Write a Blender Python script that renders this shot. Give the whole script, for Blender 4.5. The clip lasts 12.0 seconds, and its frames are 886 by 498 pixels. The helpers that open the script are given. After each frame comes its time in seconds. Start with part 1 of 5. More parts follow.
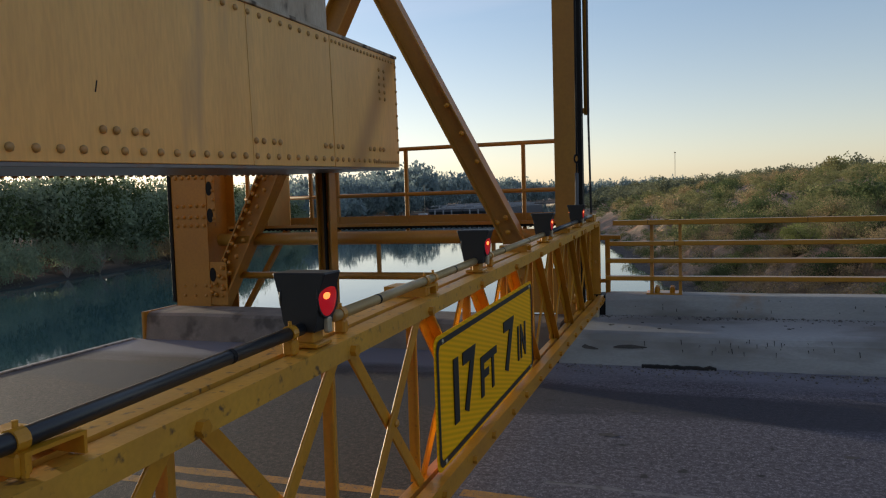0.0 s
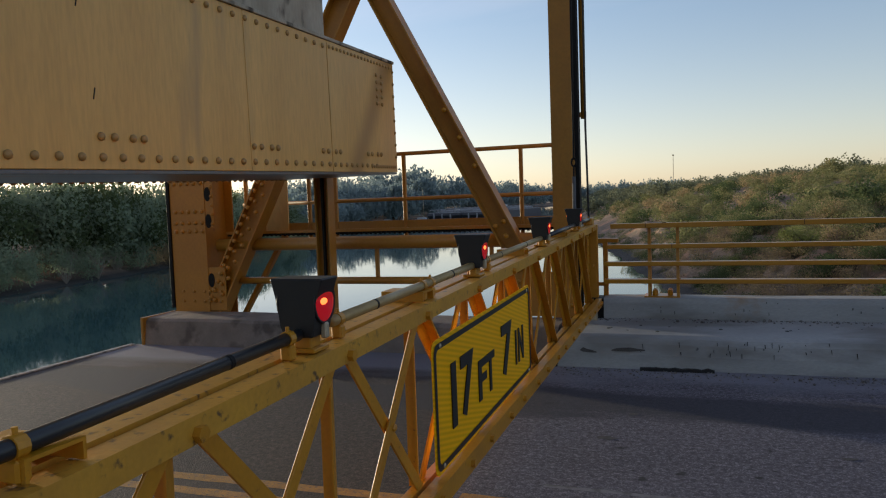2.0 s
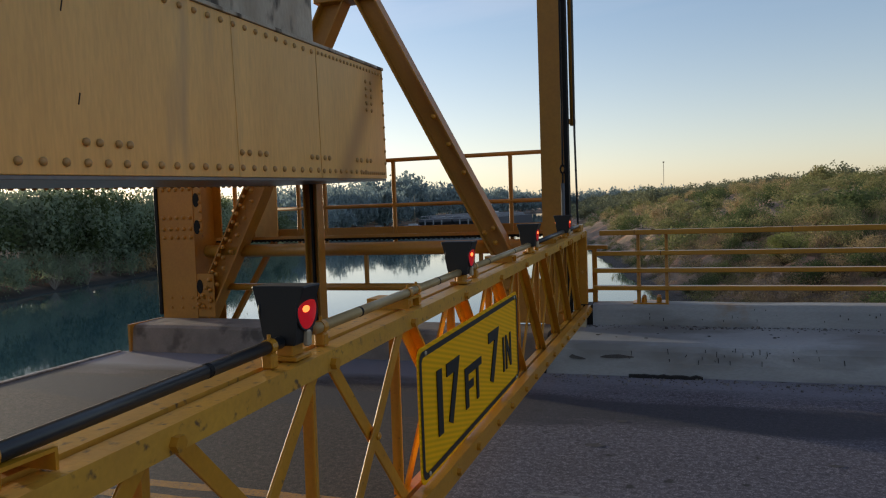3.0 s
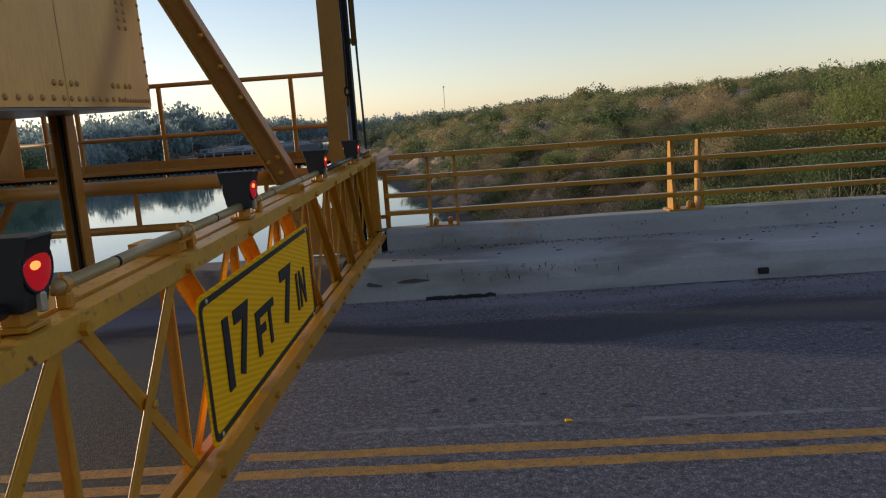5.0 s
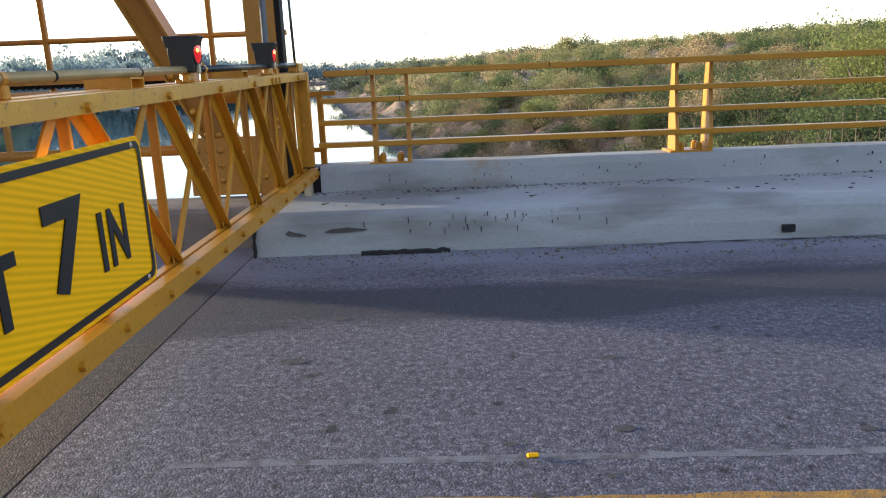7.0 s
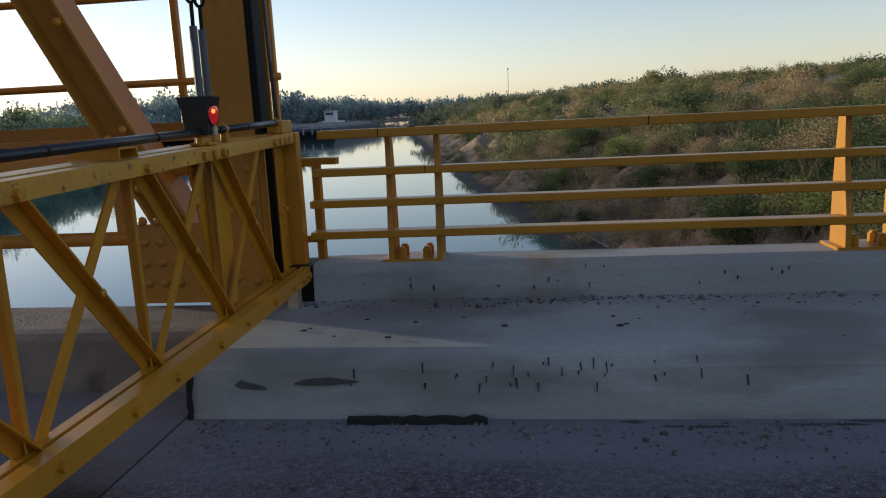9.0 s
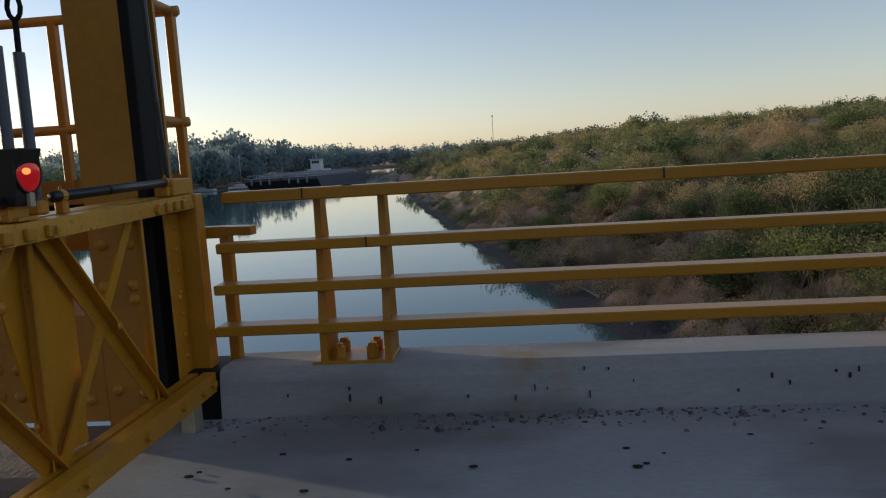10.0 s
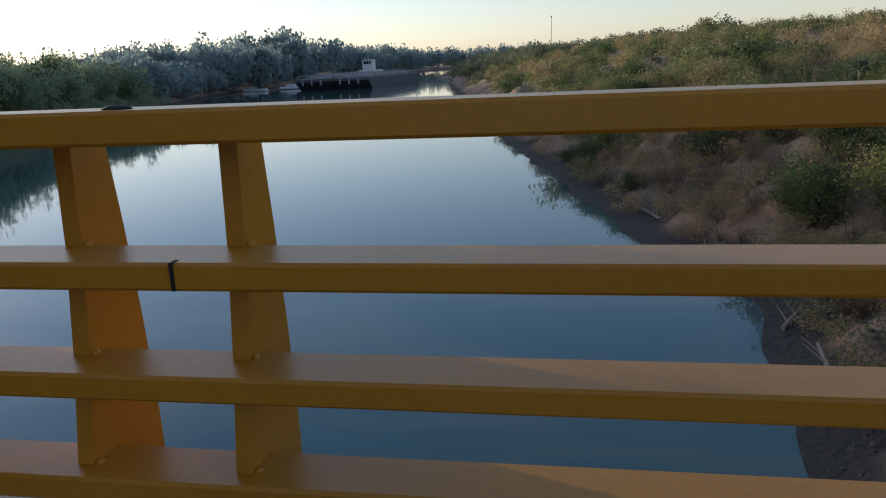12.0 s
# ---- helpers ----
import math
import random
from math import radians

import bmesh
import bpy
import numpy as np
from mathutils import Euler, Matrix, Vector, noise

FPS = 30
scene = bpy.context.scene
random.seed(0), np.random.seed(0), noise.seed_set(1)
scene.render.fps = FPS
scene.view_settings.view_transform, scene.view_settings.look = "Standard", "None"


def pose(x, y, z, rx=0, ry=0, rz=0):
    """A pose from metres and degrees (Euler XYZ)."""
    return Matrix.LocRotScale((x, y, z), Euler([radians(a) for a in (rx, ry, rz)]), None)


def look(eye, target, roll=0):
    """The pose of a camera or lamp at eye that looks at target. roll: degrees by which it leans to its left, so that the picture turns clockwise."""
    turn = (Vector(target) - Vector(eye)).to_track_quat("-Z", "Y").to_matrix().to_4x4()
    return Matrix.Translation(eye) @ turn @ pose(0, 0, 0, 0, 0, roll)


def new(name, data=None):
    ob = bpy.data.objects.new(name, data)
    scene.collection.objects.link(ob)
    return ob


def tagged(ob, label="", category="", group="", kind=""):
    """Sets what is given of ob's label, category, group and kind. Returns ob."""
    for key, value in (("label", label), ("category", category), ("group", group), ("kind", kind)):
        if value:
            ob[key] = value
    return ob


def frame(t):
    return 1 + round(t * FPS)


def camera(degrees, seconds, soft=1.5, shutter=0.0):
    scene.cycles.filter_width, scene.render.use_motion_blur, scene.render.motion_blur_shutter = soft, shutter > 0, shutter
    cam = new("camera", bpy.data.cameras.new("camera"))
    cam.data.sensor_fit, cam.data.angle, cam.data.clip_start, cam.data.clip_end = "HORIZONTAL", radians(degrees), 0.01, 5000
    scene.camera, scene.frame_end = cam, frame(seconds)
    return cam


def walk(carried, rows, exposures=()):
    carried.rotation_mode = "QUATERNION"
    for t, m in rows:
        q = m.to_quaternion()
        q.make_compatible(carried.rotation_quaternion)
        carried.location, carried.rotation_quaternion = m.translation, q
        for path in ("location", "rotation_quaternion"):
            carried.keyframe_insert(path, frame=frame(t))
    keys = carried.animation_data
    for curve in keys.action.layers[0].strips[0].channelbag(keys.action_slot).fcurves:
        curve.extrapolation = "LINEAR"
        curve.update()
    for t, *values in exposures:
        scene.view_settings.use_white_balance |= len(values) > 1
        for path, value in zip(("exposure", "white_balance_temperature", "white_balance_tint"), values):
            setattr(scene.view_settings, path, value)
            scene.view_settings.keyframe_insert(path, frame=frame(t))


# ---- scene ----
cam = camera(62.5, 12.0, soft=1.15)
PATH = [
    (0, (-0.041, -0.260, 1.762), (18.66, -3.85, 1.72)),
    (0.5, (-0.037, -0.264, 1.764), (18.63, -3.87, 1.76)),
    (1, (-0.034, -0.263, 1.764), (18.61, -3.84, 1.89)),
    (1.5, (-0.032, -0.274, 1.764), (18.66, -3.72, 1.92)),
    (2, (-0.026, -0.274, 1.767), (18.56, -3.55, 2.05)),
    (2.5, (-0.018, -0.269, 1.771), (18.32, -3.21, 1.95)),
    (2.7, (-0.012, -0.271, 1.772), (18.29, -2.92, 1.93)),
    (4.3, (0.003, -0.036, 1.735), (9.83, -7.47, 3.51)),
    (4.5, (0.035, -0.017, 1.743), (7.62, -8.54, 4.19)),
    (5, (-0.064, 0.039, 1.739), (1.29, -9.52, 3.97)),
    (5.5, (-0.005, 0.226, 1.697), (0.18, -11.47, 4.21)),
    (6, (0.162, 0.581, 1.629), (-3.86, -14.15, 3.27)),
    (6.5, (0.174, 0.941, 1.443), (-9.70, -16.24, 1.48)),
    (7, (0.174, 1.632, 1.386), (-0.13, -13.46, 2.22)),
    (7.2, (0.247, 1.830, 1.421), (4.62, -10.49, 2.25)),
    (8.8, (0.427, 3.678, 1.522), (7.27, -11.42, 1.88)),
    (9, (0.414, 3.893, 1.533), (6.21, -10.56, 2.75)),
    (9.5, (0.486, 4.500, 1.573), (4.58, -7.96, 2.40)),
    (10, (0.473, 5.111, 1.554), (5.12, -7.04, 3.41)),
    (10.5, (0.443, 5.685, 1.521), (6.315, -7.65, 3.05)),
    (11, (0.404, 6.279, 1.531), (7.49, -8.12, 2.52)),
    (11.5, (0.388, 6.840, 1.523), (8.99, -10.15, 2.38)),
    (12, (0.420, 7.429, 1.506), (9.34, -14.21, 2.41)),
]
EXPOSURES = [(0, 0.93, 6270, 20), (6.1, 1.08, 6270, 20), (6.5, 1.83, 6120, 19), (7.0, 2.38, 6120, 19), (7.2, 1.98, 6120, 19), (8.0, 1.48, 6070, 19), (8.8, 1.08, 6070, 19), (9.5, 0.88, 6120, 19), (10.5, 0.7, 6170, 20), (11.2, 0.76, 6120, 19), (12, 1.0, 5820, 18)]
walk(cam, [(t, pose(*eye, 90 + pitch, roll, yaw)) for t, eye, (yaw, pitch, roll) in PATH], EXPOSURES)


# ---- world, sun, exposure ----
SUN_AZ = math.atan2(0.345, -0.938)      # the sun stands low beyond the tower
SUN_EL = radians(5.2)
world = bpy.data.worlds.new("world")
scene.world = world
world.use_nodes = True
wn = world.node_tree.nodes
sky = wn.new("ShaderNodeTexSky")
sky.sky_type, sky.sun_disc = "NISHITA", False
sky.sun_elevation, sky.sun_rotation = SUN_EL, math.pi / 2 - SUN_AZ
sky.air_density, sky.dust_density, sky.ozone_density = 0.9, 0.5, 1.6


def evening_sky():
    """The clear sky seen through haze that thins with height, with faint cirrus streaks."""
    l = world.node_tree.links
    grey = wn.new("ShaderNodeRGBToBW")
    l.new(sky.outputs[0], grey.inputs[0])
    warm = wn.new("ShaderNodeMix")
    warm.data_type, warm.blend_type = "RGBA", "MULTIPLY"
    warm.inputs[0].default_value = 1.0
    l.new(grey.outputs[0], warm.inputs[6])
    warm.inputs[7].default_value = (0.96, 0.90, 0.84, 1)
    veil = wn.new("ShaderNodeMix")
    veil.data_type = "RGBA"
    l.new(sky.outputs[0], veil.inputs[6])
    l.new(warm.outputs[2], veil.inputs[7])
    co = wn.new("ShaderNodeTexCoord")
    split = wn.new("ShaderNodeSeparateXYZ")
    l.new(co.outputs["Generated"], split.inputs[0])
    depth = wn.new("ShaderNodeMapRange")
    depth.interpolation_type = "SMOOTHSTEP"
    depth.inputs["From Min"].default_value, depth.inputs["From Max"].default_value = -0.05, 0.42
    depth.inputs["To Min"].default_value, depth.inputs["To Max"].default_value = 0.46, 0.0
    l.new(split.outputs["Z"], depth.inputs["Value"])
    l.new(depth.outputs[0], veil.inputs[0])
    up = wn.new("ShaderNodeMath")
    up.operation = "ADD"
    l.new(split.outputs["Z"], up.inputs[0])
    up.inputs[1].default_value = 0.12
    flat_ = wn.new("ShaderNodeVectorMath")
    flat_.operation = "DIVIDE"
    l.new(co.outputs["Generated"], flat_.inputs[0])
    l.new(up.outputs[0], flat_.inputs[1])
    mp = wn.new("ShaderNodeMapping")
    mp.inputs["Rotation"].default_value, mp.inputs["Scale"].default_value = (0, 0, radians(35)), (0.8, 2.6, 0.0)
    l.new(flat_.outputs[0], mp.inputs[0])
    streak = wn.new("ShaderNodeTexNoise")
    streak.inputs["Scale"].default_value, streak.inputs["Detail"].default_value, streak.inputs["Distortion"].default_value = 1.3, 7.0, 0.5
    l.new(mp.outputs[0], streak.inputs["Vector"])
    cover = wn.new("ShaderNodeMapRange")
    cover.inputs["From Min"].default_value, cover.inputs["From Max"].default_value = 0.42, 0.72
    cover.inputs["To Max"].default_value = 0.7
    l.new(streak.outputs[0], cover.inputs["Value"])
    height = wn.new("ShaderNodeMapRange")
    height.inputs["From Min"].default_value, height.inputs["From Max"].default_value = 0.22, 0.52
    l.new(split.outputs["Z"], height.inputs["Value"])
    thin = wn.new("ShaderNodeMath")
    thin.operation = "MULTIPLY"
    l.new(cover.outputs[0], thin.inputs[0])
    l.new(height.outputs[0], thin.inputs[1])
    bright = wn.new("ShaderNodeMix")
    bright.data_type, bright.blend_type = "RGBA", "MULTIPLY"
    bright.inputs[0].default_value = 1.0
    l.new(warm.outputs[2], bright.inputs[6])
    bright.inputs[7].default_value = (2.5, 2.36, 2.26, 1)
    cirrus = wn.new("ShaderNodeMix")
    cirrus.data_type = "RGBA"
    l.new(thin.outputs[0], cirrus.inputs[0])
    l.new(veil.outputs[2], cirrus.inputs[6])
    l.new(bright.outputs[2], cirrus.inputs[7])
    l.new(cirrus.outputs[2], wn["Background"].inputs[0])


evening_sky()
wn["Background"].inputs[1].default_value = 0.15

sun = new("sun", bpy.data.lights.new("sun", "SUN"))
sun.data.energy, sun.data.angle, sun.data.color = 2.0, radians(1.0), (1.0, 0.92, 0.60)
sun.matrix_world = look((0, 0, 0), (-math.cos(SUN_AZ) * math.cos(SUN_EL), -math.sin(SUN_AZ) * math.cos(SUN_EL), -math.sin(SUN_EL)))


# ---- materials ----
def material(name, base, rough=0.6, metal=0.0, second=None, scale=4.0, spread=0.5, grain=40.0, bump=0.1, depth=0.01, stain=None, stain_scale=1.5, stain_at=0.62, stretch=(1, 1, 1), tone=0.18, fleck=0.35):
    """Base colour with broad variation, fine grain, relief and an optional stain."""
    m = bpy.data.materials.new(name)
    m.use_nodes = True
    t = m.node_tree
    n, l = t.nodes, t.links
    b = n["Principled BSDF"]
    b.inputs["Roughness"].default_value, b.inputs["Metallic"].default_value = rough, metal
    co = n.new("ShaderNodeTexCoord")
    mp = n.new("ShaderNodeMapping")
    mp.inputs["Scale"].default_value = stretch
    geo = n.new("ShaderNodeNewGeometry")
    l.new(geo.outputs["Position"], mp.inputs[0])

    def tex(s, detail=5.0):
        x = n.new("ShaderNodeTexNoise")
        x.inputs["Scale"].default_value, x.inputs["Detail"].default_value = s, detail
        l.new(mp.outputs[0], x.inputs["Vector"])
        return x

    def ramp(a, b_, source):
        r = n.new("ShaderNodeMapRange")
        r.inputs["From Min"].default_value, r.inputs["From Max"].default_value = a, b_
        l.new(source, r.inputs["Value"])
        return r.outputs[0]

    def mix(fac, a, c, kind="MIX"):
        x = n.new("ShaderNodeMix")
        x.data_type, x.blend_type = "RGBA", kind
        for sock, v in ((x.inputs[0], fac), (x.inputs[6], a), (x.inputs[7], c)):
            if hasattr(v, "links"):
                l.new(v, sock)
            else:
                sock.default_value = v if isinstance(v, float) else (*v, 1)
        return x.outputs[2]

    broad, fine = tex(scale), tex(grain, 3.0)
    second = second or tuple(c * (1 - tone) for c in base)
    colour = mix(ramp(0.5 - spread / 2, 0.5 + spread / 2, broad.outputs[0]), base, second)
    colour = mix(ramp(0.35, 0.75, fine.outputs[0]), colour, mix(fleck, colour, tuple(c * 0.55 for c in base)))
    if stain:
        s = tex(stain_scale, 8.0)
        colour = mix(ramp(stain_at, stain_at + 0.12, s.outputs[0]), colour, stain)
    l.new(colour, b.inputs["Base Color"])
    bp = n.new("ShaderNodeBump")
    bp.inputs["Strength"].default_value, bp.inputs["Distance"].default_value = bump, depth
    l.new(fine.outputs[0], bp.inputs["Height"])
    l.new(bp.outputs[0], b.inputs["Normal"])
    return m


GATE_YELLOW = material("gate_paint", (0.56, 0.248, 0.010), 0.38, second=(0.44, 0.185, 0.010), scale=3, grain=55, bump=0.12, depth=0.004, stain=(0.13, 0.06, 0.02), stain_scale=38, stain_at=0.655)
# Top chords: dirt specks, and a lighter base that carries sky light.
GATE_TOP = material("dirty_skylit_gate_paint", (0.64, 0.322, 0.03), 0.40, second=(0.48, 0.225, 0.03), scale=5, grain=60, bump=0.2, depth=0.004, stain=(0.11, 0.055, 0.025), stain_scale=30, stain_at=0.60)
TOWER_YELLOW = material("tower_paint", (0.44, 0.195, 0.016), 0.47, second=(0.36, 0.15, 0.016), scale=2, grain=30, bump=0.15, depth=0.005, stain=(0.20, 0.08, 0.03), stain_scale=9, stain_at=0.68)
RAIL_YELLOW = material("rail_paint", (0.51, 0.228, 0.010), 0.36, second=(0.42, 0.175, 0.009), scale=2.5, grain=70, bump=0.06, depth=0.003, stain=(0.10, 0.05, 0.02), stain_scale=11, stain_at=0.74)
CREAM = material("cream_paint", (0.72, 0.42, 0.12), 0.45, second=(0.62, 0.345, 0.09), scale=1.2, grain=18, bump=0.08, depth=0.006, stain=(0.46, 0.28, 0.10), stain_scale=1.0, stain_at=0.60, stretch=(1, 2.2, 0.35))
RIVET_DIRT = material("grimy_rivet_paint", (0.44, 0.26, 0.085), 0.5, second=(0.34, 0.19, 0.06), scale=5, grain=60, bump=0.1, depth=0.002)
SHADED_STEEL = material("shaded_blue_steel", (0.16, 0.16, 0.17), 0.35, 0.3, scale=3, grain=30, bump=0.1, depth=0.003, stain=(0.20, 0.10, 0.05), stain_scale=2.5, stain_at=0.58)
SOOTED = material("weathered_concrete_cap", (0.48, 0.42, 0.33), 0.85, second=(0.30, 0.25, 0.18), scale=3, grain=25, bump=0.5, depth=0.02, stain=(0.07, 0.055, 0.04), stain_scale=5, stain_at=0.52, stretch=(1, 1, 0.5))
DARK_STEEL = material("dark_grease", (0.016, 0.015, 0.015), 0.62, scale=8, grain=60, bump=0.2, depth=0.004)
DARK_STEEL.node_tree.nodes["Principled BSDF"].inputs["Specular IOR Level"].default_value = 0.12
BLACK = material("black_plastic", (0.012, 0.012, 0.013), 0.55, scale=10, grain=90, bump=0.08, depth=0.002)
RUBBER = material("black_hose", (0.018, 0.02, 0.024), 0.35, scale=6, grain=40, bump=0.1, depth=0.002)
PIPE = material("dull_tan_pipe", (0.42, 0.30, 0.13), 0.42, 0.2, second=(0.33, 0.22, 0.09), scale=5, grain=45, bump=0.08, depth=0.002, stain=(0.14, 0.10, 0.06), stain_scale=14, stain_at=0.66)
GREY_STEEL = material("grey_painted_steel", (0.10, 0.11, 0.13), 0.5, scale=6, grain=50, bump=0.08, depth=0.002)
GALV = material("galvanised_steel", (0.52, 0.44, 0.31), 0.42, 0.35, scale=8, grain=50, bump=0.08, depth=0.002)
CONCRETE = material("kerb_concrete", (0.385, 0.39, 0.39), 0.85, second=(0.30, 0.305, 0.305), scale=1.3, spread=0.35, grain=45, bump=0.2, depth=0.006, stain=(0.21, 0.205, 0.195), stain_scale=1.4, stain_at=0.51, stretch=(0.55, 1, 1.6))


def rusty_concrete():
    """The upstand's concrete with one rust wash on its top."""
    m = CONCRETE.copy()
    m.name = "upstand_concrete"
    n, l = m.node_tree.nodes, m.node_tree.links
    geo = n.new("ShaderNodeNewGeometry")
    mp = n.new("ShaderNodeMapping")
    mp.inputs["Location"].default_value, mp.inputs["Scale"].default_value = (-0.52 * 3.2, -8.6 * 5.0, -0.56 * 2.5), (3.2, 5.0, 2.5)
    l.new(geo.outputs["Position"], mp.inputs[0])
    far = n.new("ShaderNodeVectorMath")
    far.operation = "LENGTH"
    l.new(mp.outputs[0], far.inputs[0])
    noi = n.new("ShaderNodeTexNoise")
    noi.inputs["Scale"].default_value, noi.inputs["Detail"].default_value = 7.0, 6.0
    l.new(geo.outputs["Position"], noi.inputs["Vector"])
    add = n.new("ShaderNodeMath")
    add.operation = "MULTIPLY_ADD"
    l.new(noi.outputs[0], add.inputs[0])
    add.inputs[1].default_value = 1.8
    l.new(far.outputs["Value"], add.inputs[2])
    r = n.new("ShaderNodeMapRange")
    r.inputs["From Min"].default_value, r.inputs["From Max"].default_value = 1.75, 1.1
    r.inputs["To Max"].default_value = 0.6
    l.new(add.outputs[0], r.inputs["Value"])
    x = n.new("ShaderNodeMix")
    x.data_type = "RGBA"
    b = n["Principled BSDF"]
    l.new(r.outputs[0], x.inputs[0])
    l.new(b.inputs["Base Color"].links[0].from_socket, x.inputs[6])
    x.inputs[7].default_value = (0.30, 0.17, 0.06, 1)
    l.new(x.outputs[2], b.inputs["Base Color"])
    return m


UPSTAND = rusty_concrete()
PIER = material("pier_concrete", (0.25, 0.20, 0.17), 0.88, second=(0.16, 0.13, 0.11), scale=2.6, spread=0.3, grain=40, bump=0.5, depth=0.01, stain=(0.10, 0.08, 0.066), stain_scale=3.4, stain_at=0.54)
LINE = material("worn_yellow_line", (0.47, 0.225, 0.03), 0.78, second=(0.27, 0.14, 0.04), scale=14, spread=0.35, grain=140, bump=0.7, depth=0.006, stain=(0.085, 0.075, 0.072), stain_scale=55, stain_at=0.555)
SCRAPE = material("faint_scrape", (0.21, 0.20, 0.215), 0.85, second=(0.15, 0.14, 0.155), scale=9, grain=110, bump=0.5, depth=0.005, stain=(0.10, 0.09, 0.094), stain_scale=11, stain_at=0.49)
PALE = material("pale_scrape", (0.30, 0.28, 0.27), 0.8, scale=6, grain=110, bump=0.4, depth=0.004, stain=(0.095, 0.088, 0.09), stain_scale=9, stain_at=0.49)
TAR = material("black_debris", (0.012, 0.011, 0.011), 0.8, scale=9, grain=60, bump=0.6, depth=0.01)
SIGN_BLACK = material("sign_black", (0.012, 0.012, 0.012), 0.5, scale=9, grain=90, bump=0.02)
HULL = material("barge_hull", (0.07, 0.075, 0.095), 0.6, second=(0.09, 0.075, 0.075), scale=0.4, grain=6, bump=0.05)
DECK = material("barge_deck", (0.33, 0.33, 0.34), 0.7, second=(0.22, 0.21, 0.21), scale=0.5, grain=6)
WHITE = material("white_paint", (0.62, 0.62, 0.61), 0.5, scale=1, grain=10, tone=0.08)
GLASS_DARK = material("dark_window_glass", (0.02, 0.025, 0.03), 0.1, scale=1, grain=5)
BARK = material("bark", (0.13, 0.10, 0.075), 0.9, second=(0.07, 0.055, 0.04), scale=2, grain=12, bump=0.4, depth=0.02)
DEADWOOD = material("bleached_wood", (0.32, 0.27, 0.22), 0.9, scale=3, grain=20, bump=0.3, depth=0.01)


def asphalt(name, base, light):
    m = material(name, base, 0.82, second=tuple(c * 1.35 for c in base), scale=0.9, grain=60, bump=0.3, depth=0.004, stain=tuple(c * 0.55 for c in base), stain_scale=0.8, stain_at=0.56, stretch=(0.45, 1, 1))
    n, l = m.node_tree.nodes, m.node_tree.links
    b = n["Principled BSDF"]
    geo = n.new("ShaderNodeNewGeometry")
    v = n.new("ShaderNodeTexVoronoi")
    v.inputs["Scale"].default_value = 120
    l.new(geo.outputs["Position"], v.inputs["Vector"])
    r = n.new("ShaderNodeMapRange")
    r.inputs["From Min"].default_value, r.inputs["From Max"].default_value = 0.55, 1.0
    sep = n.new("ShaderNodeSeparateColor")
    l.new(v.outputs["Color"], sep.inputs[0])
    l.new(sep.outputs[0], r.inputs["Value"])
    x = n.new("ShaderNodeMix")
    x.data_type = "RGBA"
    old = b.inputs["Base Color"].links[0].from_socket
    l.new(r.outputs[0], x.inputs[0])
    l.new(old, x.inputs[6])
    x.inputs[7].default_value = (*light, 1)
    l.new(x.outputs[2], b.inputs["Base Color"])
    pit = n.new("ShaderNodeTexNoise")
    pit.inputs["Scale"].default_value, pit.inputs["Detail"].default_value = 7.0, 6.0
    l.new(geo.outputs["Position"], pit.inputs["Vector"])
    hole = n.new("ShaderNodeMapRange")
    hole.inputs["From Min"].default_value, hole.inputs["From Max"].default_value = 0.64, 0.70
    l.new(pit.outputs[0], hole.inputs["Value"])
    y = n.new("ShaderNodeMix")
    y.data_type = "RGBA"
    l.new(hole.outputs[0], y.inputs[0])
    l.new(x.outputs[2], y.inputs[6])
    y.inputs[7].default_value = (0.026, 0.023, 0.025, 1)
    tone_ = n.new("ShaderNodeTexNoise")
    tone_.inputs["Scale"].default_value, tone_.inputs["Detail"].default_value = 26.0, 8.0
    l.new(geo.outputs["Position"], tone_.inputs["Vector"])
    rough_ = n.new("ShaderNodeMapRange")
    rough_.inputs["From Min"].default_value, rough_.inputs["From Max"].default_value = 0.30, 0.72
    rough_.inputs["To Min"].default_value, rough_.inputs["To Max"].default_value = 0.45, 1.55
    l.new(tone_.outputs[0], rough_.inputs["Value"])
    g = n.new("ShaderNodeMix")
    g.data_type, g.blend_type = "RGBA", "MULTIPLY"
    g.inputs[0].default_value = 1.0
    l.new(y.outputs[2], g.inputs[6])
    l.new(rough_.outputs[0], g.inputs[7])
    last = g.outputs[2]
    # a wavering darker strip along the lane and the dust swept up against the kerb
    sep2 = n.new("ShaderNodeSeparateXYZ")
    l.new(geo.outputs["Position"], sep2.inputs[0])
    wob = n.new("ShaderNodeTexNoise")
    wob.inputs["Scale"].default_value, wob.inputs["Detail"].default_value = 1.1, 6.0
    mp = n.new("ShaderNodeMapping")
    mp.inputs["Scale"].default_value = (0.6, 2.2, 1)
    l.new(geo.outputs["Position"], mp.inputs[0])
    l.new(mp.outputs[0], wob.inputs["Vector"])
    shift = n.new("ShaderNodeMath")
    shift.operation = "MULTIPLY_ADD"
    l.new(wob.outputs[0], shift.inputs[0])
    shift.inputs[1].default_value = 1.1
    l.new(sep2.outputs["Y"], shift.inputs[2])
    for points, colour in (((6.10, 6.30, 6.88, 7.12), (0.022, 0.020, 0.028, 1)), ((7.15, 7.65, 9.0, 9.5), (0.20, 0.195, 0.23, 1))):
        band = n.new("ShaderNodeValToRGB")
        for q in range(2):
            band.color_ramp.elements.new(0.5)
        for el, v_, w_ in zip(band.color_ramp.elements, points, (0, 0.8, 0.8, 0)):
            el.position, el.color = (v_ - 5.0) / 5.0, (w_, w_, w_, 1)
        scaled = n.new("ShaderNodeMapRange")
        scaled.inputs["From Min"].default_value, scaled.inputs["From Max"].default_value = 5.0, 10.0
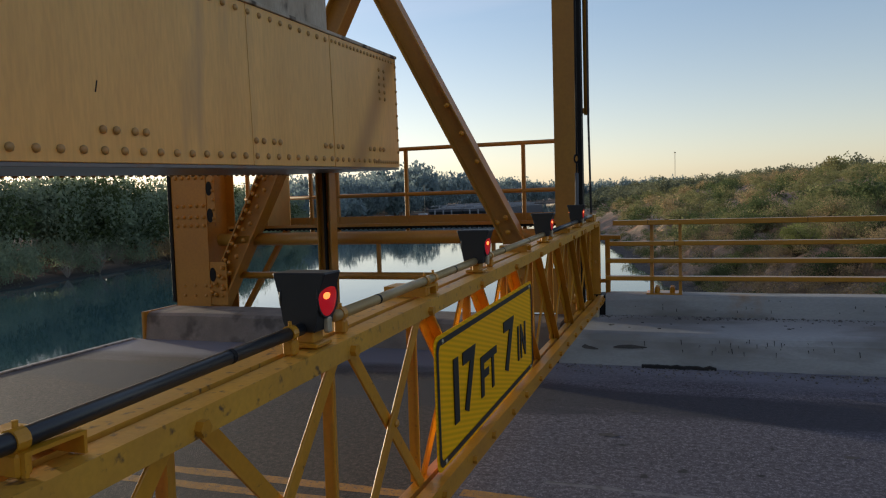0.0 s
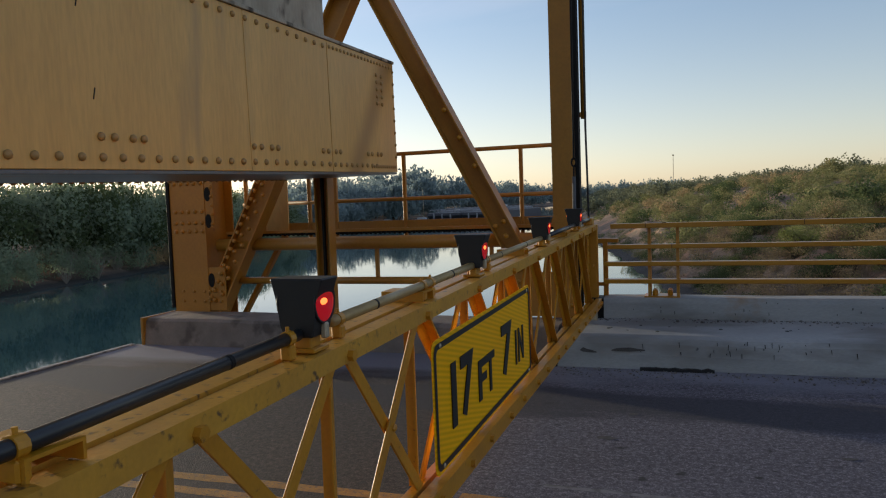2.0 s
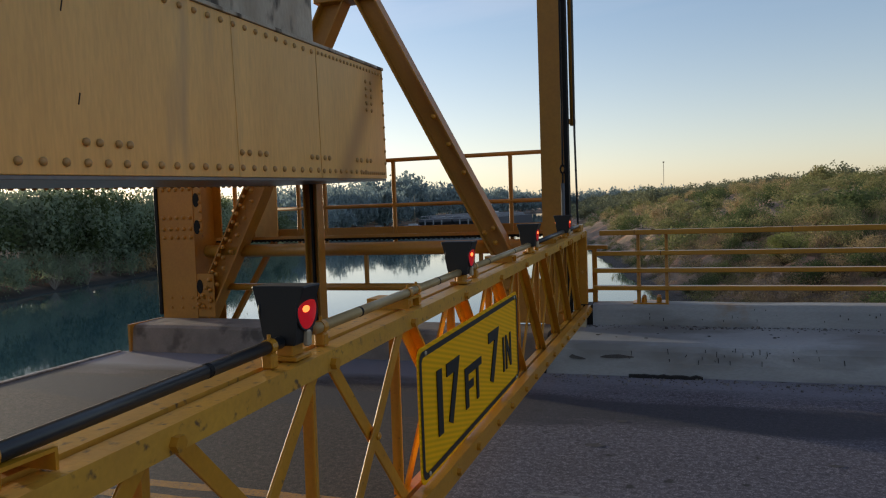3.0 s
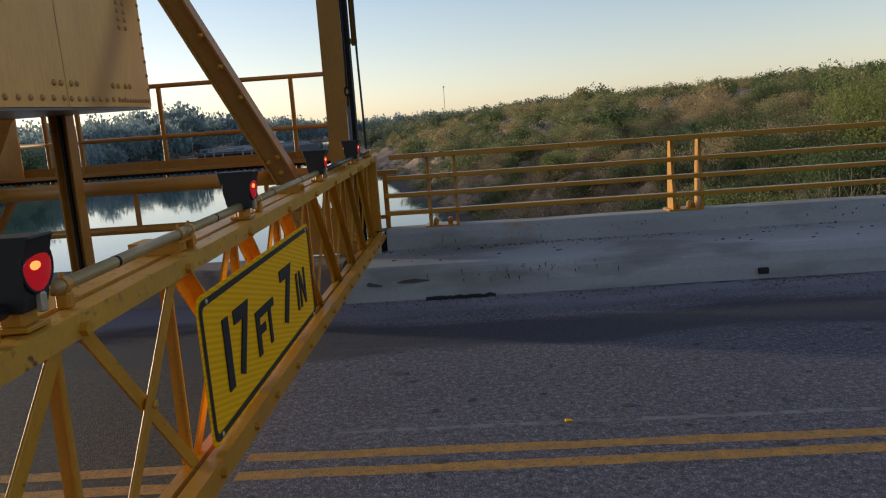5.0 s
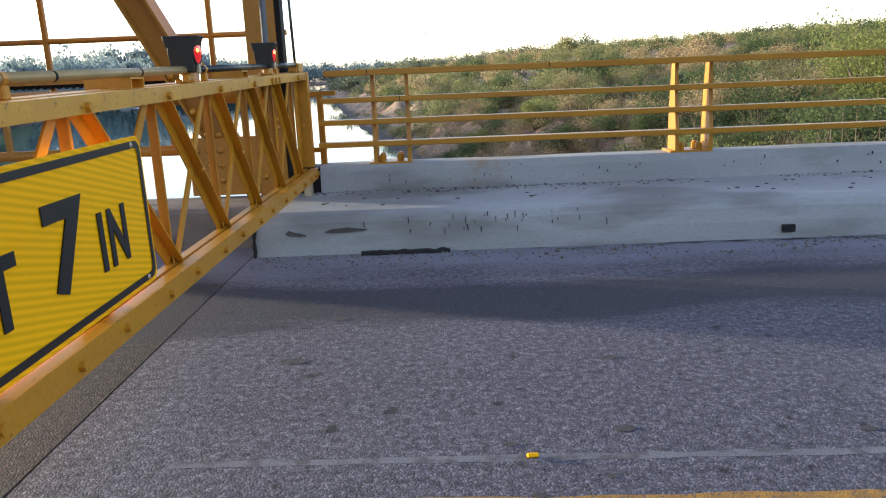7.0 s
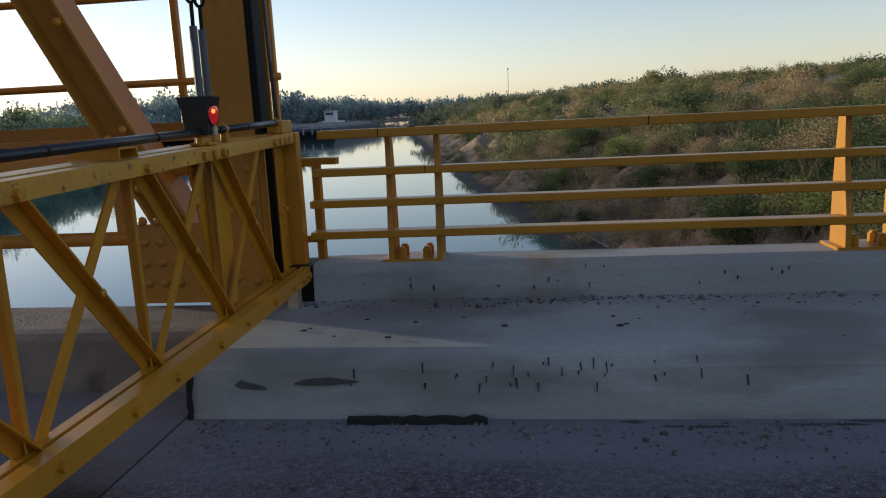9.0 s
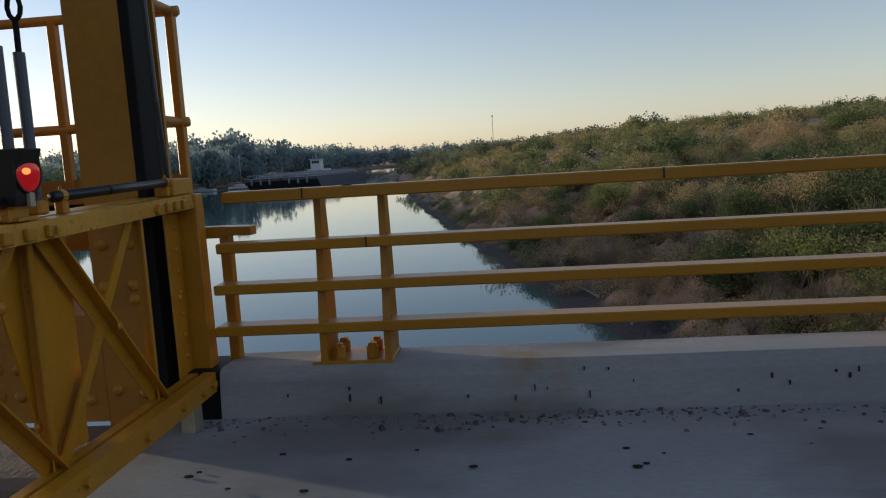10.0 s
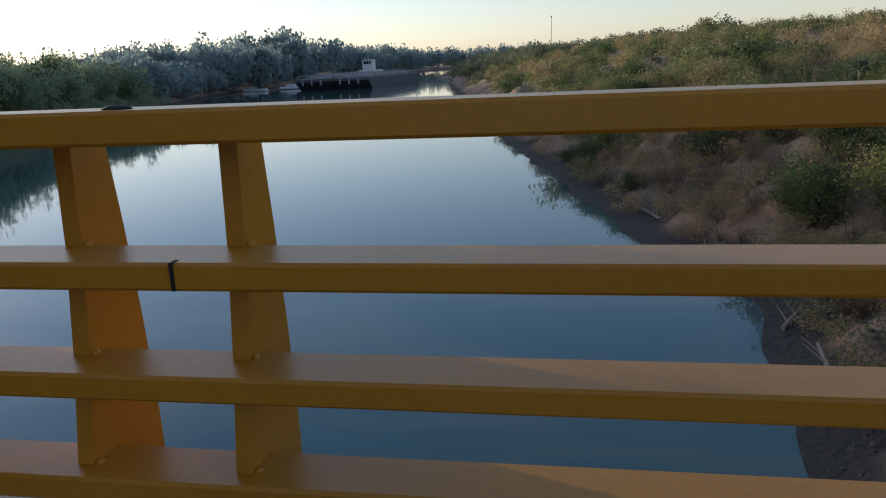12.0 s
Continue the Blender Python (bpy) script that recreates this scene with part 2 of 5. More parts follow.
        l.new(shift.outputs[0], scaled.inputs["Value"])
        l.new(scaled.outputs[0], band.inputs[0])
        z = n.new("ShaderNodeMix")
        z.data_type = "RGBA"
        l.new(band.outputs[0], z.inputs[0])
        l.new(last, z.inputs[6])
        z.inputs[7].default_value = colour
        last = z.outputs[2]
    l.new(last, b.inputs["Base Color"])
    bp = n.new("ShaderNodeBump")
    bp.inputs["Strength"].default_value, bp.inputs["Distance"].default_value, bp.invert = 0.45, 0.006, True
    l.new(v.outputs["Distance"], bp.inputs["Height"])
    l.new(bp.outputs[0], b.inputs["Normal"])
    return m


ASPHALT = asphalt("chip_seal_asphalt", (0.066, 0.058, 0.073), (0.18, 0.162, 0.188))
OLD_ASPHALT = asphalt("old_asphalt", (0.027, 0.019, 0.017), (0.075, 0.052, 0.046))


def sign_sheet():
    """Retroreflective sheet with fine slanted ribs."""
    m = material("reflective_yellow", (1.0, 0.50, 0.002), 0.45, second=(1.0, 0.47, 0.002), scale=2, grain=30, bump=0.03, fleck=0.06)
    n, l = m.node_tree.nodes, m.node_tree.links
    geo = n.new("ShaderNodeNewGeometry")
    w = n.new("ShaderNodeTexWave")
    w.bands_direction = "Z"
    w.inputs["Scale"].default_value = 12.5
    mp = n.new("ShaderNodeMapping")
    mp.inputs["Rotation"].default_value = (radians(14), 0, 0)
    l.new(geo.outputs["Position"], mp.inputs[0])
    l.new(mp.outputs[0], w.inputs["Vector"])
    x = n.new("ShaderNodeMix")
    x.data_type, x.blend_type = "RGBA", "MULTIPLY"
    b = n["Principled BSDF"]
    l.new(b.inputs["Base Color"].links[0].from_socket, x.inputs[6])
    b.inputs["Specular IOR Level"].default_value = 0.08
    x.inputs[0].default_value = 0.20
    l.new(w.outputs["Color"], x.inputs[7])
    l.new(x.outputs[2], b.inputs["Base Color"])
    return m


SIGN_YELLOW = sign_sheet()


def streaked_cream():
    """The end plate's paint, with one soft slanting brown streak."""
    m = CREAM.copy()
    m.name = "streaked_cream_paint"
    n, l = m.node_tree.nodes, m.node_tree.links
    geo = n.new("ShaderNodeNewGeometry")
    sep = n.new("ShaderNodeSeparateXYZ")
    l.new(geo.outputs["Position"], sep.inputs[0])
    lean = n.new("ShaderNodeMath")
    lean.operation = "MULTIPLY_ADD"
    l.new(sep.outputs["Z"], lean.inputs[0])
    lean.inputs[1].default_value = -0.72
    l.new(sep.outputs["Y"], lean.inputs[2])
    off = n.new("ShaderNodeMath")
    off.operation = "SUBTRACT"
    l.new(lean.outputs[0], off.inputs[0])
    off.inputs[1].default_value = 5.50
    size = n.new("ShaderNodeMath")
    size.operation = "ABSOLUTE"
    l.new(off.outputs[0], size.inputs[0])
    r = n.new("ShaderNodeMapRange")
    r.interpolation_type = "SMOOTHSTEP"
    r.inputs["From Min"].default_value, r.inputs["From Max"].default_value = 0.36, 0.0
    r.inputs["To Max"].default_value = 0.7
    l.new(size.outputs[0], r.inputs["Value"])
    x = n.new("ShaderNodeMix")
    x.data_type = "RGBA"
    b = n["Principled BSDF"]
    l.new(r.outputs[0], x.inputs[0])
    l.new(b.inputs["Base Color"].links[0].from_socket, x.inputs[6])
    x.inputs[7].default_value = (0.30, 0.16, 0.05, 1)
    l.new(x.outputs[2], b.inputs["Base Color"])
    return m


CREAM_END = streaked_cream()


def lens_red():
    m = bpy.data.materials.new("red_lens")
    m.use_nodes = True
    b = m.node_tree.nodes["Principled BSDF"]
    b.inputs["Base Color"].default_value = (0.55, 0.008, 0.015, 1)
    b.inputs["Roughness"].default_value = 0.12
    b.inputs["Emission Color"].default_value = (1.0, 0.02, 0.03, 1)
    b.inputs["Emission Strength"].default_value = 0.09
    return m


LENS = lens_red()


def bulb_mat():
    m = bpy.data.materials.new("lit_bulb")
    m.use_nodes = True
    b = m.node_tree.nodes["Principled BSDF"]
    b.inputs["Base Color"].default_value = (0.8, 0.1, 0.02, 1)
    b.inputs["Emission Color"].default_value = (1.0, 0.16, 0.03, 1)
    b.inputs["Emission Strength"].default_value = 1.5
    return m


BULB = bulb_mat()


def water_mat():
    m = bpy.data.materials.new("river_water")
    m.use_nodes = True
    n, l = m.node_tree.nodes, m.node_tree.links
    b = n["Principled BSDF"]
    b.inputs["Base Color"].default_value = (0.045, 0.105, 0.105, 1)
    b.inputs["Roughness"].default_value = 0.04
    b.inputs["IOR"].default_value = 1.45
    geo = n.new("ShaderNodeNewGeometry")
    mp = n.new("ShaderNodeMapping")
    mp.inputs["Scale"].default_value = (0.6, 0.25, 1)
    l.new(geo.outputs["Position"], mp.inputs[0])
    a = n.new("ShaderNodeTexNoise")
    a.inputs["Scale"].default_value, a.inputs["Detail"].default_value = 1.3, 3
    l.new(mp.outputs[0], a.inputs["Vector"])
    bp = n.new("ShaderNodeBump")
    bp.inputs["Strength"].default_value, bp.inputs["Distance"].default_value = 0.06, 0.05
    l.new(a.outputs[0], bp.inputs["Height"])
    l.new(bp.outputs[0], b.inputs["Normal"])
    return m


WATER = water_mat()


def foliage(name, colours, patch=0.12):
    """Leaves: each its own shade, drifting from patch to patch."""
    m = bpy.data.materials.new(name)
    m.use_nodes = True
    n, l = m.node_tree.nodes, m.node_tree.links
    b = n["Principled BSDF"]
    b.inputs["Roughness"].default_value = 0.8
    b.inputs["Specular IOR Level"].default_value = 0.12
    geo = n.new("ShaderNodeNewGeometry")
    noi = n.new("ShaderNodeTexNoise")
    noi.inputs["Scale"].default_value, noi.inputs["Detail"].default_value = patch, 4
    l.new(geo.outputs["Position"], noi.inputs["Vector"])
    add = n.new("ShaderNodeMath")
    add.operation = "MULTIPLY_ADD"
    l.new(geo.outputs["Random Per Island"], add.inputs[0])
    add.inputs[1].default_value = 0.34
    sub = n.new("ShaderNodeMapRange")
    sub.inputs["From Min"].default_value, sub.inputs["From Max"].default_value = 0.3, 0.7
    sub.inputs["To Min"].default_value, sub.inputs["To Max"].default_value = 0.0, 0.66
    l.new(noi.outputs[0], sub.inputs["Value"])
    l.new(sub.outputs[0], add.inputs[2])
    r = n.new("ShaderNodeValToRGB")
    r.color_ramp.elements[0].color = (*colours[0], 1)
    r.color_ramp.elements[1].color = (*colours[-1], 1)
    for i, c in enumerate(colours[1:-1], 1):
        e = r.color_ramp.elements.new(i / (len(colours) - 1))
        e.color = (*c, 1)
    l.new(add.outputs[0], r.inputs[0])
    l.new(r.outputs[0], b.inputs["Base Color"])
    tr = n.new("ShaderNodeBsdfTranslucent")
    l.new(r.outputs[0], tr.inputs[0])
    mx = n.new("ShaderNodeMixShader")
    mx.inputs[0].default_value = 0.48
    l.new(b.outputs[0], mx.inputs[1])
    l.new(tr.outputs[0], mx.inputs[2])
    l.new(mx.outputs[0], n["Material Output"].inputs[0])
    return m


LEAF_SCRUB = foliage("olive_leaves", [(0.24, 0.205, 0.10), (0.285, 0.255, 0.115), (0.18, 0.20, 0.08), (0.33, 0.27, 0.135), (0.15, 0.17, 0.075)], 0.25)
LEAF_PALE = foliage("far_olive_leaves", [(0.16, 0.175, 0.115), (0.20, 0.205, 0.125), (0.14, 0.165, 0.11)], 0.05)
LEAF_TAN = foliage("tan_leaves", [(0.48, 0.33, 0.19), (0.41, 0.295, 0.16), (0.35, 0.265, 0.14), (0.52, 0.37, 0.22)], 0.3)
LEAF_DEEP = foliage("deep_green_leaves", [(0.07, 0.095, 0.045), (0.105, 0.135, 0.055), (0.085, 0.108, 0.05)], 0.5)
LEAF_GREEN = foliage("green_leaves", [(0.145, 0.17, 0.055), (0.20, 0.22, 0.07), (0.27, 0.265, 0.09)], 0.5)
LEAF_DRY = foliage("dry_twigs", [(0.34, 0.25, 0.18), (0.29, 0.22, 0.16), (0.42, 0.32, 0.23)], 0.5)
# Haze is put into leaf colour: woods lightened, far woods blued too.
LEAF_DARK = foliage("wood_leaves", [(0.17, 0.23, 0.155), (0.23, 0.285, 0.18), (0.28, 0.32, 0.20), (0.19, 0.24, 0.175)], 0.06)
LEAF_HAZED = foliage("hazed_wood_leaves", [(0.20, 0.255, 0.265), (0.235, 0.295, 0.295), (0.25, 0.305, 0.295)], 0.03)
GROUND = material("bank_soil", (0.30, 0.20, 0.135), 0.95, second=(0.165, 0.125, 0.085), scale=0.9, spread=0.3, grain=5, bump=0.8, depth=0.15, stain=(0.48, 0.245, 0.145), stain_scale=0.35, stain_at=0.54)



def wet_foot(m):
    """The soil darkens where the river wets it."""
    n, l = m.node_tree.nodes, m.node_tree.links
    geo = n.new("ShaderNodeNewGeometry")
    sep = n.new("ShaderNodeSeparateXYZ")
    l.new(geo.outputs["Position"], sep.inputs[0])
    r = n.new("ShaderNodeMapRange")
    r.inputs["From Min"].default_value, r.inputs["From Max"].default_value = -4.35, -4.75
    l.new(sep.outputs["Z"], r.inputs["Value"])
    x = n.new("ShaderNodeMix")
    x.data_type = "RGBA"
    b = n["Principled BSDF"]
    l.new(r.outputs[0], x.inputs[0])
    l.new(b.inputs["Base Color"].links[0].from_socket, x.inputs[6])
    x.inputs[7].default_value = (0.045, 0.038, 0.032, 1)
    l.new(x.outputs[2], b.inputs["Base Color"])


wet_foot(GROUND)


# ---- building helpers ----
def link_mesh(name, bm, mat, parent=None, label="", smooth=False):
    me = bpy.data.meshes.new(name)
    bmesh.ops.recalc_face_normals(bm, faces=bm.faces)
    bm.to_mesh(me)
    bm.free()
    me.materials.append(mat)
    if smooth:
        for p in me.polygons:
            p.use_smooth = True
    ob = new(name, me)
    ob.parent = parent
    if label:
        ob["label"] = label
    return ob


def part(name, bm, mat, parent, label="", smooth=False):
    return link_mesh(name, bm, mat, parent, label, smooth)


def thing(name, at, label, category, group="", kind=""):
    ob = new(name)
    ob.matrix_basis = at if isinstance(at, Matrix) else Matrix.Translation(at)
    return tagged(ob, label, category, group, kind)


def box(bm, lo, hi, bevel=0.0, m=None):
    """An upright box between two corners, its edges eased."""
    r = bmesh.ops.create_cube(bm, size=1.0)
    vs = r["verts"]
    s = Matrix.Translation([(a + b) / 2 for a, b in zip(lo, hi)]) @ Matrix.Diagonal([*(abs(b - a) for a, b in zip(lo, hi)), 1])
    bmesh.ops.transform(bm, matrix=(m @ s) if m else s, verts=vs)
    if bevel:
        es = {e for v in vs for e in v.link_edges}
        bmesh.ops.bevel(bm, geom=list(es), offset=bevel, segments=1, affect="EDGES")


def along(a, b, roll=0.0):
    """A frame at a whose z runs to b."""
    a, b = Vector(a), Vector(b)
    d = b - a
    q = d.to_track_quat("Z", "Y").to_matrix().to_4x4()
    return Matrix.Translation(a) @ q @ Matrix.Rotation(roll, 4, "Z"), d.length


def bar(bm, a, b, w, h, bevel=0.0, roll=0.0):
    """A square bar from a to b."""
    m, n = along(a, b, roll)
    box(bm, (-w / 2, -h / 2, 0), (w / 2, h / 2, n), bevel, m)


def rod(bm, a, b, r, seg=12, r2=None):
    m, n = along(a, b)
    bmesh.ops.create_cone(bm, cap_ends=True, segments=seg, radius1=r, radius2=r if r2 is None else r2, depth=n, matrix=m @ Matrix.Translation((0, 0, n / 2)))


def extruded(bm, profile, m, n):
    """A profile in x and y, drawn out along z."""
    a = [bm.verts.new(m @ Vector((x, y, 0))) for x, y in profile]
    b = [bm.verts.new(m @ Vector((x, y, n))) for x, y in profile]
    k = len(profile)
    for j in range(k):
        bm.faces.new((a[j], a[(j + 1) % k], b[(j + 1) % k], b[j]))
    bm.faces.new(a[::-1])
    bm.faces.new(b)


def angle_bar(bm, a, b, w, t, roll=0.0):
    """A rolled angle: two thin legs along one edge."""
    m, n = along(a, b, roll)
    extruded(bm, [(0, 0), (w, 0), (w, t), (t, t), (t, w), (0, w)], m, n)


def channel_bar(bm, a, b, w, d, t, roll=0.0):
    """A wide flange: a web between two flanges."""
    m, n = along(a, b, roll)
    w, d, h = w / 2, d / 2, t / 2
    extruded(bm, [(-w, -d), (w, -d), (w, -d + t), (h, -d + t), (h, d - t), (w, d - t), (w, d), (-w, d), (-w, d - t), (-h, d - t), (-h, -d + t), (-w, -d + t)], m, n)


def dome(bm, at, r, normal, flat=0.55):
    """A rivet's round head."""
    q = Vector(normal).to_track_quat("Z", "Y").to_matrix().to_4x4()
    bmesh.ops.create_uvsphere(bm, u_segments=8, v_segments=5, radius=r, matrix=Matrix.Translation(at) @ q @ Matrix.Diagonal((1, 1, flat, 1)))


def sweep(profile, x0, x1, steps=1, wob=0.0):
    """A long body with this profile of (y, z), from x0 to x1."""
    bm = bmesh.new()
    rows = []
    for i in range(steps + 1):
        x = x0 + (x1 - x0) * i / steps
        rows.append([bm.verts.new((x, y + wob * noise.noise((x * 0.7, y * 3, 1)), z + wob * noise.noise((x * 0.9, y * 3, 7)))) for y, z in profile])
    k = len(profile)
    for a, b in zip(rows, rows[1:]):
        for j in range(k):
            bm.faces.new((a[j], a[(j + 1) % k], b[(j + 1) % k], b[j]))
    bm.faces.new(rows[0])
    bm.faces.new(rows[-1][::-1])
    return bm


def grid_mesh(name, v, f, mat, smooth=False):
    """A large mesh of faces with equal numbers of corners, straight from arrays."""
    me = bpy.data.meshes.new(name)
    v, f = np.asarray(v, np.float32), np.asarray(f, np.int32)
    me.vertices.add(len(v))
    me.vertices.foreach_set("co", v.ravel())
    me.loops.add(f.size)
    me.loops.foreach_set("vertex_index", f.ravel())
    me.polygons.add(len(f))
    me.polygons.foreach_set("loop_start", np.arange(0, f.size, f.shape[1], dtype=np.int32))
    me.polygons.foreach_set("use_smooth", np.full(len(f), smooth))
    me.update(calc_edges=True)
    me.materials.append(mat)
    return me


# ---- ground, river ----
WATER_Z = -5.0
RIGHT_Y, RIGHT_X = (-400, 18, 27, 34, 54, 72, 150, 240, 500, 850, 2000), (5, 4.2, 5.2, 2.8, -1.4, -5.5, -20, -36, -76, -124, -300)
LEFT_Y, LEFT_X = (-400, 47, 77, 130, 200, 260, 330, 500, 850, 2000), (-50, -57, -62, -76, -100, -114, -118, -130, -150, -330)


def rise(d, ds, zs):
    return np.interp(d, ds, zs)


def ground_height(x, y):
    x, y = np.asarray(x, float), np.asarray(y, float)
    wig = 0.8 * np.sin(y * 0.45) + 0.5 * np.sin(y * 1.13 + 1) + 1.4 * np.sin(y * 0.13)
    dr = x - np.interp(y, RIGHT_Y, RIGHT_X) + wig * np.clip((x - np.interp(y, RIGHT_Y, RIGHT_X)) / 6, 0, 1)
    dl = np.interp(y, LEFT_Y, LEFT_X) - x
    far = np.clip(y / 140, 0.35, 1.0)
    zr = rise(dr, (-6, 0, 1.0, 2.6, 5.0, 8, 16, 30, 60, 110, 400), (-6.5, -5.02, -4.75, -4.2, -2.4, -1.8, -1.1, 0, 0, 0, 0))
    zr = zr + far * rise(dr, (9, 30, 60, 110, 400, 900), (0, 2.3, 4.3, 6.0, 9.0, 12.0))
    zl = rise(dl, (-6, 0, 3, 8, 40, 300), (-6.5, -5.02, -4.2, -3.2, -2.4, -1.0))
    z = np.where(dr > dl, zr, zl)
    z = np.where((dr < -6) & (dl < -6), -6.5, z)
    z = np.maximum(z, rise(y, (860, 900, 3000), (-6.5, -3.0, 1.0)))
    bumps = 0.35 * np.sin(x * 0.9 + y * 0.4) * np.sin(y * 0.7 - x * 0.3) + 0.18 * np.sin(x * 2.3 - y * 1.7)
    return z + np.where(z > -4.6, bumps, bumps * 0.15)


gx = np.unique(np.concatenate([np.linspace(-3000, -200, 15), np.linspace(-200, -8, 65), np.linspace(-8, 45, 90), np.linspace(45, 220, 45), np.linspace(220, 3000, 16)]))
gy = np.unique(np.concatenate([np.linspace(-600, 0, 16), np.linspace(0, 12, 10), np.linspace(12, 80, 105), np.linspace(80, 300, 60), np.linspace(300, 3500, 32)]))
GX, GY = np.meshgrid(gx, gy)
gv = np.stack([GX, GY, ground_height(GX, GY)], -1).reshape(-1, 3)
gi = np.arange(len(gx) * len(gy)).reshape(len(gy), len(gx))
gf = np.stack([gi[:-1, :-1], gi[:-1, 1:], gi[1:, 1:], gi[1:, :-1]], -1).reshape(-1, 4)
tagged(new("ground", grid_mesh("ground", gv, gf, GROUND, True)), "brown soil river banks with eroded clay edges", "ground", kind="structure")

bm = bmesh.new()
box(bm, (-320, -400, WATER_Z - 0.4), (60, 900, WATER_Z))
tagged(link_mesh("water", bm, WATER), "calm blue-grey river water reflecting the evening sky", "water", kind="structure")

# ---- road deck ----
bm = bmesh.new()
box(bm, (-1.414, 0.02, -0.7), (70, 7.47, 0.0))
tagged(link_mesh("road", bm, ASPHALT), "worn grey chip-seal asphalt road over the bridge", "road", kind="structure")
bm = bmesh.new()
box(bm, (-7.22, 0.02, -0.7), (-1.43, 7.76, -0.004))
tagged(link_mesh("road_end", bm, OLD_ASPHALT), "old brown asphalt at the end of the fixed deck", "road", kind="structure")
bm = bmesh.new()
box(bm, (-7.30, 0.02, -0.7), (-7.22, 7.72, 0.012), 0.004)
tagged(link_mesh("trim_deck_edge", bm, PALE), "pale steel angle along the deck's open edge", "trim", kind="structure")
bm = bmesh.new()
box(bm, (-1.43, 0.1, -0.5), (-1.414, 7.45, -0.006))
tagged(link_mesh("trim_deck_joint", bm, TAR), "dark joint between two deck slabs", "trim", kind="structure")


def paint_line(name, y0, y1, x0, x1, mat, label, z=0.0008, lean=0.0):
    """A thin worn strip with ragged sides, leaning a little off the kerb's line at first."""
    bm = bmesh.new()
    n = int((x1 - x0) / 0.12)
    rows = []
    for y in (y0, y1):
        row = []
        for i in range(n + 1):
            x = x0 + (x1 - x0) * i / n
            row.append(bm.verts.new((x, y - lean * min(x + 0.5, 5.0) + random.uniform(-0.007, 0.007), z)))
        rows.append(row)
    low, top = rows
    for i in range(n):
        bm.faces.new((low[i], low[i + 1], top[i + 1], top[i]))
    return tagged(link_mesh(name, bm, mat), label, "road marking", kind="structure")


paint_line("road_line", 3.745, 3.845, -1.36, 45, LINE, "worn yellow centre line on the asphalt", lean=0.030)
paint_line("road_line", 3.54, 3.64, -1.36, 45, LINE, "worn yellow centre line on the asphalt", lean=0.020)
paint_line("road_line", 3.68, 3.78, -7.2, -1.46, LINE, "worn yellow centre line on the old asphalt", -0.0032)
paint_line("road_line", 3.47, 3.57, -7.2, -1.46, LINE, "worn yellow centre line on the old asphalt", -0.0032)
paint_line("road_scrape", 4.075, 4.12, -0.9, 30, SCRAPE, "pale scrape along the asphalt beside the centre lines", lean=0.03)

# ---- kerbs ----
KERB = [(7.44, -0.7), (7.36, -0.05), (7.385, 0.14), (7.42, 0.25), (7.46, 0.30), (7.54, 0.328), (8.2, 0.342), (8.47, 0.345), (8.60, 0.30), (8.6, -0.7)]
tagged(link_mesh("kerb", sweep(KERB, -1.39, 70, 240, 0.012), CONCRETE), "grey concrete kerb with a flat ledge and tar marks", "kerb", kind="structure")
PARAPET = [(8.475, 0.32), (8.492, 0.52), (8.505, 0.572), (8.53, 0.587), (8.82, 0.583), (8.84, 0.56), (8.86, -0.9), (8.602, -0.9), (8.602, 0.32)]
tagged(link_mesh("parapet", sweep(PARAPET, -1.0, 70, 240, 0.008), UPSTAND), "grey concrete upstand that carries the railing", "kerb", kind="structure")
FARKERB = [(7.77, -0.7), (7.76, 0.0), (7.80, 0.31), (7.84, 0.345), (7.9, 0.352), (8.40, 0.358), (8.42, 0.33), (8.42, -0.7)]
tagged(link_mesh("kerb_pier", sweep(FARKERB, -7.08, -1.43, 24, 0.012), PIER), "rough brown concrete pier top under the tower", "kerb", kind="structure")
bm = bmesh.new()
box(bm, (-7.12, 7.74, -0.3), (-7.08, 8.43, 0.365), 0.004)
tagged(link_mesh("trim_pier_edge", bm, TOWER_YELLOW), "yellow steel plate on the pier's end", "trim", kind="structure")
NEAR = [(0.02, -0.7), (0.04, 0.0), (0.0, 0.14), (-0.04, 0.16), (-2.2, 0.17), (-2.2, -0.7)]
tagged(link_mesh("kerb_near", sweep(NEAR, -7.0, 70, 40, 0.006), CONCRETE), "plain concrete kerb and footway at the road's near side", "kerb", kind="structure")
bm = bmesh.new()
for x in (-5.5, 12, 30, 48):
    box(bm, (x - 0.7, -1.5, -9), (x + 0.7, 8.8, -0.69), 0.05)
tagged(link_mesh("pier", bm, PIER), "plain concrete piers under the bridge deck", "pier", kind="structure")


